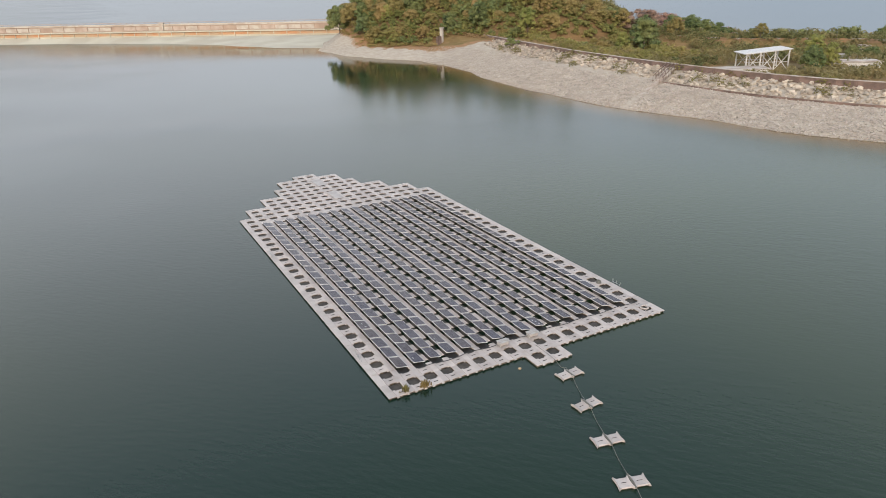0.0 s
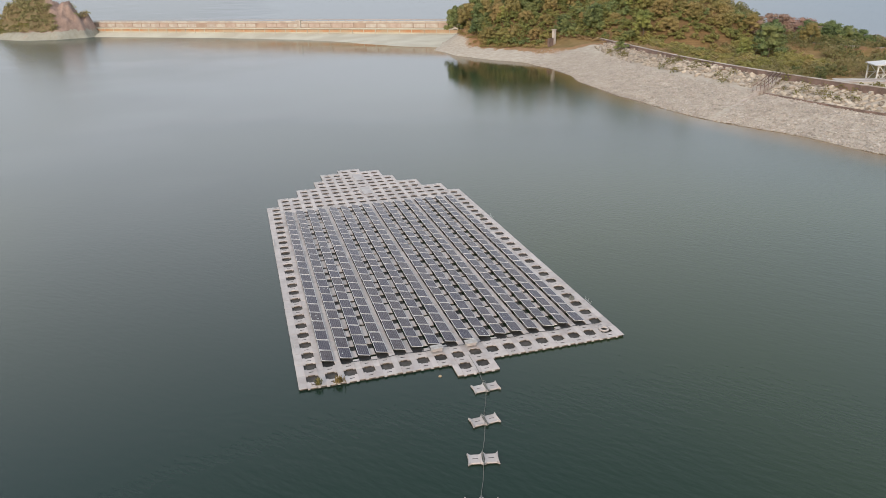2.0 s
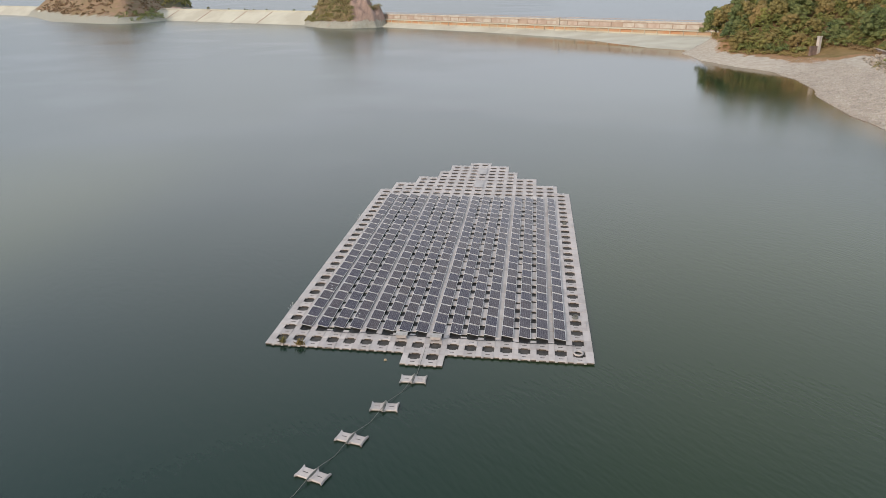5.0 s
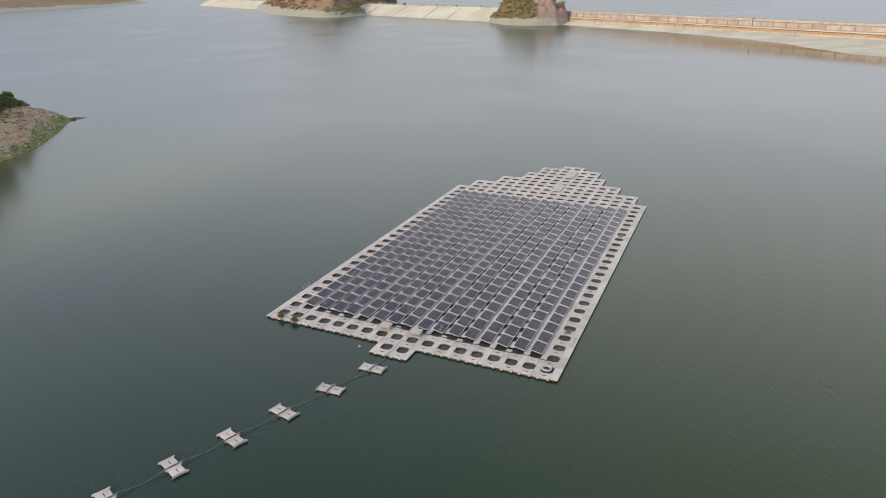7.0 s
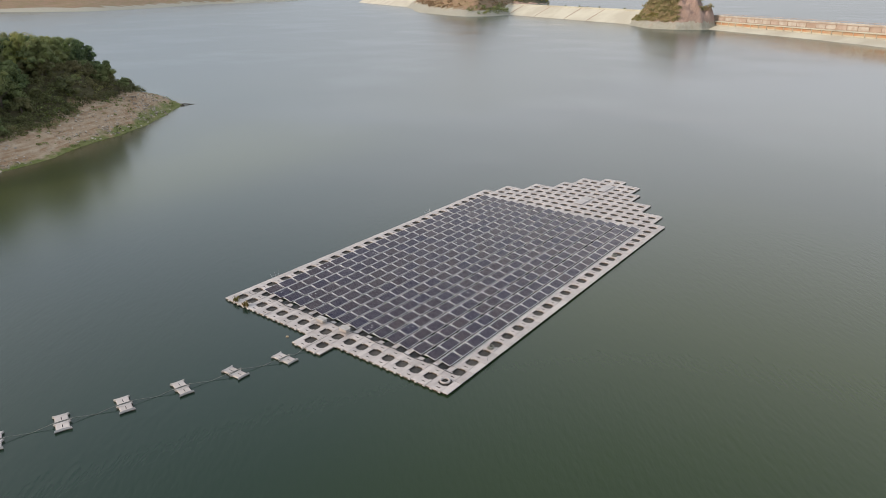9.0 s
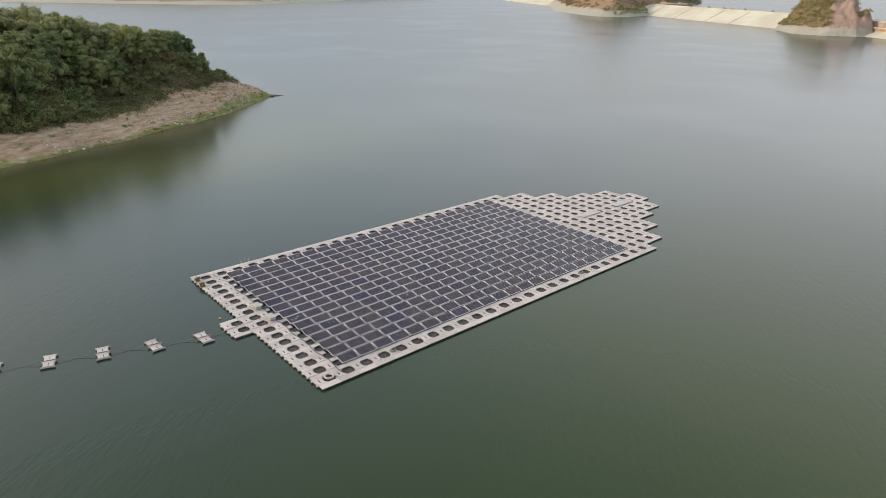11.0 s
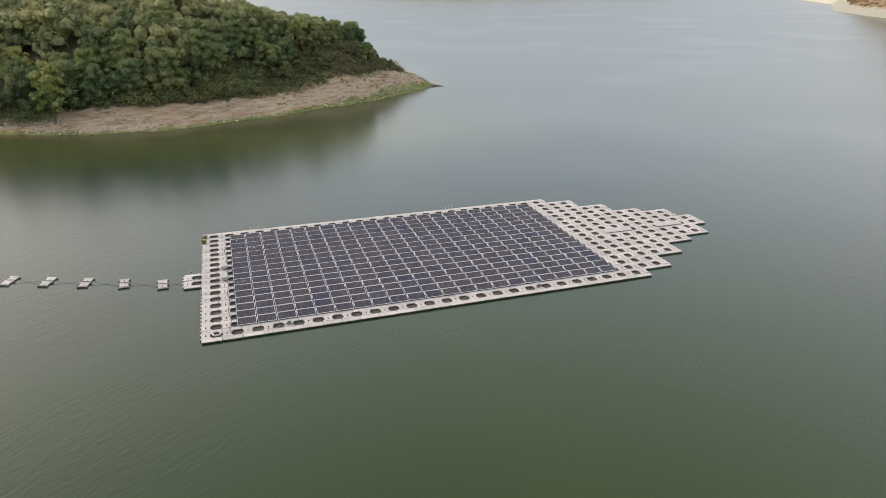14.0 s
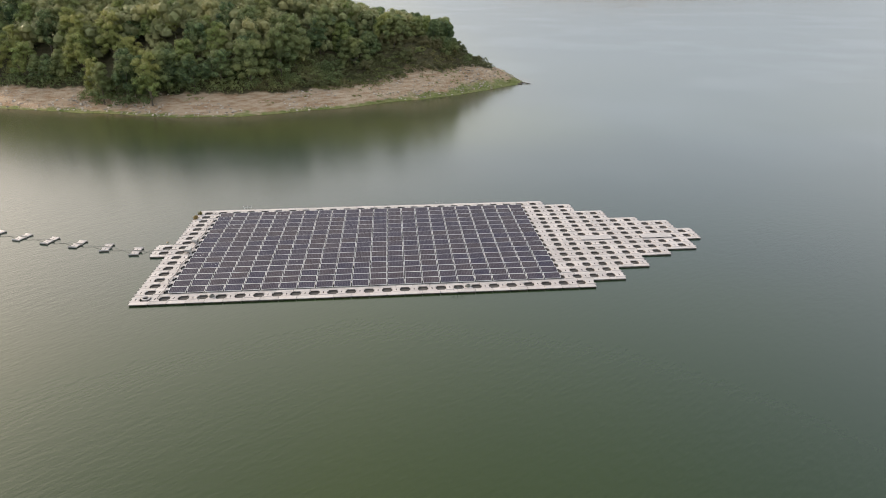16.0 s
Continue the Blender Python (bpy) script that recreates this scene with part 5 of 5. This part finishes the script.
thicket("woodland", r, SHORE, shore_height, (114, 165, 118, 215), 4000, 2.2, lambda x, y, d, z: 35 < d < 64 and right_hill(x, y) <= 1.0 and noise.noise((x * 0.07, y * 0.07, 2.5)) > -0.22, M_HILLGREEN, 2.7, 3.8, 200, 0.44, "green and olive shrubs along the foot of the spur", "shrubs")
thicket("dry_grass", r, SHORE, shore_height, (114, 140, 110, 205), 3000, 0.9, lambda x, y, d, z: 28.5 < d < 37, M_STRAW, 1.2, 1.9, 44, 0.36, "tall golden grass beside the wall", "grass")
# low land behind the wall
thicket("moss_scrub", r, SHORE, shore_height, (104, 135, 22, 170), 1600, 1.1, lambda x, y, d, z: 19 < d < 25.5 and noise.noise((x * 0.12, y * 0.12, 3.0)) > (-0.05 if y < 82 else 0.16), M_MOSS, 1.5, 2.2, 70, 0.32, "brown-green creepers over the boulders", "scrub")


def open_land(x, y, d):
    return d > 29 and not (139 < x < 172 and 80 < y < 104) and right_hill(x, y) < 2


thicket("dry_grass", r, SHORE, shore_height, (112, 172, 60, 215), 7000, 1.3, lambda x, y, d, z: open_land(x, y, d) and noise.noise((x * 0.06, y * 0.06, 7.0)) > -0.12, M_STRAW, 0.9, 2.2, 40, 0.42, "straw-coloured dry grass behind the wall", "grass")
thicket("scrub", r, SHORE, shore_height, (116, 182, 60, 215), 3000, 2.0, lambda x, y, d, z: open_land(x, y, d) and d > 34 and (noise.noise((x * 0.05, y * 0.05, 5.0)) > -0.12 or (144 < x < 160 and 103 < y < 124)), M_OLIVE, 2.6, 3.6, 120, 0.45, "olive shrubs on the low land", "scrub")
thicket("scrub", r, SHORE, shore_height, (172, 240, 40, 200), 5000, 2.1, lambda x, y, d, z: d > 1 and not (164 < x < 180 and 66 < y < 84), M_OLIVE, 2.7, 4.0, 90, 0.6, "low green-brown scrub beyond the buildings", "scrub")
thicket("woodland", r, SHORE, shore_height, (196, 240, 100, 200), 900, 4.0, lambda x, y, d, z: 2 < d < 24, M_LEAF, 3.4, 5.5, 200, 0.6, "dark trees along the far edge of the low land", "woodland")
TALL = {"G": GREEN, "D": DRY, "L": LIGHT, "R": BARE, "B": BUSH}
SINGLE = ((91, 243, "D", 9.5), (89.5, 252, "G", 10.5), (92, 262, "G", 12), (95, 236, "D", 8.5), (98, 252, "G", 12), (97, 268, "D", 10), (100, 229, "D", 7), (103, 242, "G", 9.5), (106, 230, "D", 7), (103, 260, "G", 12), (110, 222, "G", 6.5),
          (158, 141, "G", 12.0), (153, 146, "L", 7.5), (163, 146, "G", 9), (147, 149, "D", 4.5), (142, 152, "B", 3.5), (168, 151, "G", 9), (150, 158, "D", 5), (137, 168, "B", 3),
          (184, 154, "G", 8.5), (189, 151, "G", 9.5), (195, 147, "G", 9), (201, 143, "G", 7), (186, 147, "G", 8), (207, 139, "G", 5), (192, 140, "G", 7.5), (178, 146, "D", 6.5),
          (189, 166, "R", 10.5), (196, 163, "R", 9.5), (203, 159, "R", 9), (211, 152, "R", 7), (176, 162, "R", 9),
          (213, 133, "G", 4.6), (220, 128, "G", 4.2), (227, 124, "G", 3.6), (198, 130, "G", 5.6), (206, 126, "G", 5), (214, 120, "G", 4), (190, 120, "D", 5), (222, 116, "G", 3.6),
          (161, 81, "L", 10.0), (157, 77, "G", 8.0), (164, 77, "L", 8.0), (168, 84, "D", 6), (146, 107, "B", 3.2), (150, 108, "B", 3.6), (153, 106, "B", 3), (144, 104, "B", 2.6), (142, 111, "B", 3), (148, 113, "D", 4), (188, 86, "G", 5), (192, 83, "G", 4.5), (227, 110, "G", 5.4), (236, 104, "G", 8.5), (233, 98, "G", 8), (182, 88, "B", 3))
for x, y, k, h in SINGLE:
    d, z = ground_at(shore_height, SHORE, [(x, y)])
    model = r.choice(TALL[k])
    t = copy_thing(model, Matrix.Identity(4))
    q = h / HEIGHT[model.name]
    w = q * (1.25 if k in "GR" and x > 175 else 1.0)
    t.matrix_basis = Matrix.LocRotScale((x, y, float(z[0]) - 0.2), Euler((0, 0, x)), (w, w, q))
d, z = ground_at(shore_height, SHORE, [(117, 160)])
plant(BUSH[1:2], 117, 160, float(z[0]) - 0.2, r, 1.2, 1.3)
# islets
thicket("scrub", r, ISLE, isle_height, (-165, -90, 415, 490), 6000, 1.5, lambda x, y, d, z: d > 5.2 and noise.noise((x * 0.09, y * 0.09, z * 0.09)) > (-0.5 if x + 0.3 * y < 18 else 0.2), M_SCRUB_HAZE, 2.2, 3.2, 40, 0.85, "olive scrub on the rocky islet", "scrub")
# hill green in place of the darker leaf, for haze with distance
thicket("bushes", r, ISLE, isle_height, (-165, -125, 425, 480), 300, 3.0, lambda x, y, d, z: 5 < d < 9, M_HILLGREEN, 2.6, 3.4, 90, 0.7, "green bushes at the foot of the islet", "bushes")
thicket("woodland", r, HEADLAND, lambda x, y, d: steps(d, [(0, 0.2), (5, 2), (40, 26), (90, 40)]), (-640, -490, 885, 1060), 900, 7.0, lambda x, y, d, z: 4 < d < 60, M_HILLGREEN, 6.5, 9.0, 60, 2.0, "dark trees on the headland", "woodland")
# shrubs along the crest of the embankment, and stairs down its face
for q, k in ((0.655, 1.3), (0.52, 0.8), (0.42, 0.8), (0.405, 0.7), (0.365, 0.8), (0.29, 0.8), (0.14, 1.0)):
    plant(BUSH, -150 - 195 * q, 480 + 110 * q, 9.25, r, k * 0.45, k * 0.55)
bank_stair = thing("bank_stair", "brown weathered stair down the embankment face", "stairs", group="stairs on the embankment")
bm = bmesh.new()
box(bm, -0.45, 0.45, -0.45, 0.45, -0.56, 0.0, 0.02)
STEP = from_bm("step", bm, M_BROWNWALL)
for i in range(22):
    part("step", STEP, bank_stair, pose(0, -19.35 + 0.85 * i, -0.04 + 0.412 * i))
for i, q in enumerate((0.625, 0.40, 0.25, 0.85)):
    m = pose(-150 - 195 * q, 480 + 110 * q, 0, 0, 0, math.degrees(math.atan2(110, -195)) + 180)
    if i:
        copy_thing(bank_stair, m)
    else:
        bank_stair.matrix_basis = m
thicket("scrub", r, ISLAND, island_height, (-560, -318, 510, 700), 6000, 3.0, lambda x, y, d, z: 13.5 < d < 55 and noise.noise((x * 0.05, y * 0.05, 2.0)) > -0.35, M_FARLEAF, 1.9, 4.2, 30, 1.1, "brown scrub on the island", "scrub")
thicket("bushes", r, ISLAND, island_height, (-345, -318, 510, 560), 120, 3.5, lambda x, y, d, z: 3 < d < 16, M_LEAF, 4.5, 5.0, 90, 0.9, "dark green bushes at the end of the island", "bushes")
for t in GREEN + DRY + BUSH + LIGHT + BARE:
    for o in (*t.children_recursive, t):
        bpy.data.objects.remove(o)

# a log washed up on the tip of the cape
bm = bmesh.new()
rod(bm, (-1.1, 0, 0.02), (0.55, 0.1, 0.10), 0.18, 0.12, 9)
log = thing("log", "dark driftwood log at the tip of the cape", "log", pose(-103.4, 60.5, 0.16, 0, 0, 62))
part("stem", from_bm("stem", bm, M_BARK), log)
bm = bmesh.new()
rod(bm, (0.1, 0.05, 0.1), (0.4, 0.40, 0.36), 0.05, 0.03, 6)
part("branch_stub", from_bm("branch_stub", bm, M_BARK), log)


# ---- things on the array ----
def cover_plate(u, v0, v1):
    bm = bmesh.new()
    box(bm, -0.62, 0.62, -(v1 - v0) * PV / 2, (v1 - v0) * PV / 2, TOP + 0.07, TOP + 0.11, 0.01)
    part("cover_plate", from_bm("cover_plate", bm, M_PLATE), array, spot(u, (v0 + v1) / 2), "pale ribbed cover plate")


M_PLATE = material("pale_sheet", (0.41, 0.385, 0.37), 0.75, second=(0.36, 0.335, 0.32), scale=1.2, bump=0.004)
cover_plate(9.45, 26.2, 28.3)
cover_plate(9.45, 30.3, 32.4)


M_CASE = material("grey_enamel", (0.36, 0.345, 0.325), 0.5, second=(0.28, 0.25, 0.22), scale=2.5)


def inverter(u, v):
    b = thing("inverter_box", "white electrical cabinet on a stand beside the panels", "electrical cabinet", spot(u, v, TOP), "electrical cabinets on the raft")
    bm = bmesh.new()
    box(bm, -0.44, 0.44, -0.22, 0.30, 0.12, 0.40, 0.03)
    part("case", from_bm("case", bm, M_CASE), b)
    bm = bmesh.new()
    box(bm, -0.50, 0.50, -0.30, 0.36, 0.40, 0.44, 0.01)
    part("hood", from_bm("hood", bm, M_CASE), b, label="white rain hood")
    for x in (-0.42, 0.42):
        for y in (-0.2, 0.26):
            bm = bmesh.new()
            rod(bm, (x, y, -0.04), (x, y, 0.18), 0.025)
            part("leg", from_bm("leg", bm, M_STEEL), b)
    bm = bmesh.new()
    box(bm, -0.38, 0.38, -0.235, -0.222, 0.15, 0.37)
    part("door", from_bm("door", bm, M_FLOAT), b, label="flat grey door")


inverter(7.45, 1.0)
inverter(9.45, 1.0)


def ring_mesh(name, big, small, mats, n=28, m=8):
    verts = [((big + small * math.cos(j * math.tau / m)) * math.cos(i * math.tau / n), (big + small * math.cos(j * math.tau / m)) * math.sin(i * math.tau / n), small * math.sin(j * math.tau / m)) for i in range(n) for j in range(m)]
    faces = [(i * m + j, ((i + 1) % n) * m + j, ((i + 1) % n) * m + (j + 1) % m, i * m + (j + 1) % m) for i in range(n) for j in range(m)]
    return mesh(name, verts, faces, mats, None, True)


buoy = thing("life_ring", "white life ring lying across a well of the raft", "life ring", spot(17.45, 0.52, TOP + 0.06))
part("ring", ring_mesh("ring", 0.34, 0.085, M_FLOAT), buoy)
bm = bmesh.new()
box(bm, -0.62, 0.62, -0.06, -0.02, -0.11, -0.085)
box(bm, -0.62, 0.62, 0.10, 0.14, -0.11, -0.085)
part("batten", from_bm("batten", bm, M_ROPE), buoy, label="dark battens across the well")


def bracket(u, v, side):
    """A thin steel mooring frame on the rim."""
    b = thing("mooring_bracket", "thin galvanised steel mooring frame on the rim", "bracket", spot(u, v, TOP - 0.04), "mooring frames on the rim")
    for y in (-0.55, 0.0, 0.55):
        bm = bmesh.new()
        rod(bm, (0, y * 0.6, -0.02), (side * 0.12, y, 0.6), 0.015)
        part("upright", from_bm("upright", bm, M_STEEL), b)
    for h in (0.35,):
        bm = bmesh.new()
        rod(bm, (side * 0.12 * h / 0.6, -0.55, h), (side * 0.12 * h / 0.6, 0.55, h), 0.014)
        part("crossbar", from_bm("crossbar", bm, M_STEEL), b)


for v in (3.2, 17.4):
    bracket(-0.1, v, -1)
    bracket(18.1, v, 1)


def coil(u, v):
    c = thing("rope_coil", "small heap of dark mooring rope on the rim", "rope", spot(u, v, TOP - 0.01))
    for i in range(3):
        part("turn", ring_mesh("turn", 0.24 - 0.03 * i, 0.045, M_ROPE, 18, 6), c, pose(0.03 * i, 0.02 * i, 0.05 + 0.07 * i, 6 * i, 4, 0))


coil(17.5, 4.0)
coil(17.5, 18.0)


def line_mesh(name, pts, radius, mat, sides=6):
    verts, faces = [], []
    for i, p in enumerate(pts):
        d = (Vector(pts[min(i + 1, len(pts) - 1)]) - Vector(pts[max(i - 1, 0)])).normalized()
        q = d.to_track_quat("Z", "Y").to_matrix()
        verts += [Vector(p) + q @ Vector((radius * math.cos(a * math.tau / sides), radius * math.sin(a * math.tau / sides), 0)) for a in range(sides)]
    for i in range(len(pts) - 1):
        faces += [(i * sides + a, i * sides + (a + 1) % sides, (i + 1) * sides + (a + 1) % sides, (i + 1) * sides + a) for a in range(sides)]
    return mesh(name, verts, faces, mat)


rope = thing("mooring_rope", "dark rope running between the mooring floats", "rope")
p0 = Vector((13.0, 0.4, 0.36))
route = [p0, Vector((13.02, -1.4, 0.35)), Vector((13.0, -2.25, 0.31)), Vector((12.95, -3.0, 0.13))]
for i in range(6):
    c = Vector((12.85 - 1.37 * i, -4.15 - 3.72 * i, 0.365))
    route += [c + Vector((0.18, 0.62, -0.02)), c, c + Vector((-0.18, -0.62, -0.02)), c + Vector((-0.6, -1.75, -0.235))]
part("strand", line_mesh("strand", route, 0.018, M_ROPE), rope)

cable = thing("power_cable", "black power cable lying along the front walkway", "cable")
r = random.Random(3)
pts = [(2.2 * PU + i * 0.42, 1.18 * PV + 0.10 * math.sin(i * 0.7) + r.uniform(-0.03, 0.03), TOP + 0.075) for i in range(54)]
part("sheath", line_mesh("sheath", pts, 0.028, M_BLACK, 5), cable)


def tuft(u, v, n, seed):
    r = random.Random(seed)
    verts, faces = [], []
    for i in range(n):
        a, lean, h = r.uniform(0, 6.3), r.uniform(0.1, 0.7), r.uniform(0.25, 0.6)
        x, y = r.gauss(0, 0.16), r.gauss(0, 0.1)
        d, w = Vector((math.cos(a) * lean, math.sin(a) * lean, 1)) * h, Vector((-math.sin(a), math.cos(a), 0)) * 0.03
        k = len(verts)
        verts += [Vector((x, y, 0)) - w, Vector((x, y, 0)) + w, Vector((x, y, 0)) + d * 0.6 + w * 1.4, Vector((x, y, 0)) + d + Vector((0, 0, -0.1 * lean)), Vector((x, y, 0)) + d * 0.6 - w * 1.4]
        faces.append((k, k + 1, k + 2, k + 3, k + 4))
    g = new("weed_tuft", mesh("weed_tuft", verts, faces, M_WEED))
    g.matrix_basis = spot(u, v, TOP - 0.02)
    return tagged(g, "tuft of dry green weeds growing on the raft edge", "plant", "weeds on the raft edge")


M_WEED = leaf_material("weeds", (0.10, 0.10, 0.03), (0.22, 0.19, 0.07), (0.25, 0.16, 0.06))
tuft(0.75, -0.05, 45, 1)
tuft(1.8, -0.12, 75, 2)

for x, y, q in ((10.1, -1.55, 0.7),):
    b = thing("marker_buoy", "small faded orange buoy floating beside the raft", "buoy", pose(x, y, 0.12), "small buoys by the landing stage")
    bm = bmesh.new()
    bmesh.ops.create_uvsphere(bm, u_segments=14, v_segments=8, radius=0.2 * q)
    for v in bm.verts:
        v.co.z *= 0.8
    part("ball", from_bm("ball", bm, M_ORANGE), b)
    bm = bmesh.new()
    rod(bm, (0, 0, 0.13 * q), (0, 0, 0.24 * q), 0.04 * q, 0.03 * q)
    part("eye", from_bm("eye", bm, M_ROPE), b)

# bird droppings on a few panels
M_LIME = material("dried_white_droppings", (0.55, 0.54, 0.52), 0.9, scale=8)
r = random.Random(12)
glasses = [o for o in array.children if o.name.startswith("solar_panel")]
for o in glasses:
    v = o.matrix_basis.translation.y / PV
    if r.random() < (0.12 if v < 4.5 else 0.02):
        for _ in range(r.randrange(1, 4)):
            verts, faces = [], []
            x, y, a, b = r.uniform(-0.36, 0.36), r.uniform(-0.7, 0.7), r.uniform(0.03, 0.08), r.uniform(0.04, 0.13)
            k = len(verts)
            verts += [(x + a * math.cos(i) * r.uniform(0.6, 1.2), y + b * math.sin(i) * r.uniform(0.6, 1.2), 0.0345) for i in (0, 0.8, 1.6, 2.4, 3.2, 4, 4.8, 5.6)]
            faces.append(tuple(range(k, k + 8)))
            part("dropping", mesh("dropping", verts, faces, M_LIME), o, label="white bird droppings")


# a piece of driftwood at the tip of the cape
log = thing("driftwood_log", "grey driftwood log lying half in the water", "log", pose(-105.4, 60.0, 0.32, 0, 3, 62))
bm = bmesh.new()
rod(bm, (0, 0, 0), (2.2, 0.15, 0.08), 0.17, 0.13, 7)
rod(bm, (2.2, 0.15, 0.08), (4.4, -0.1, 0.02), 0.13, 0.05, 7)
rod(bm, (1.5, 0.1, 0.05), (2.3, 0.8, 0.25), 0.07, 0.03, 6)
part("stem", from_bm("stem", bm, M_BARK), log)
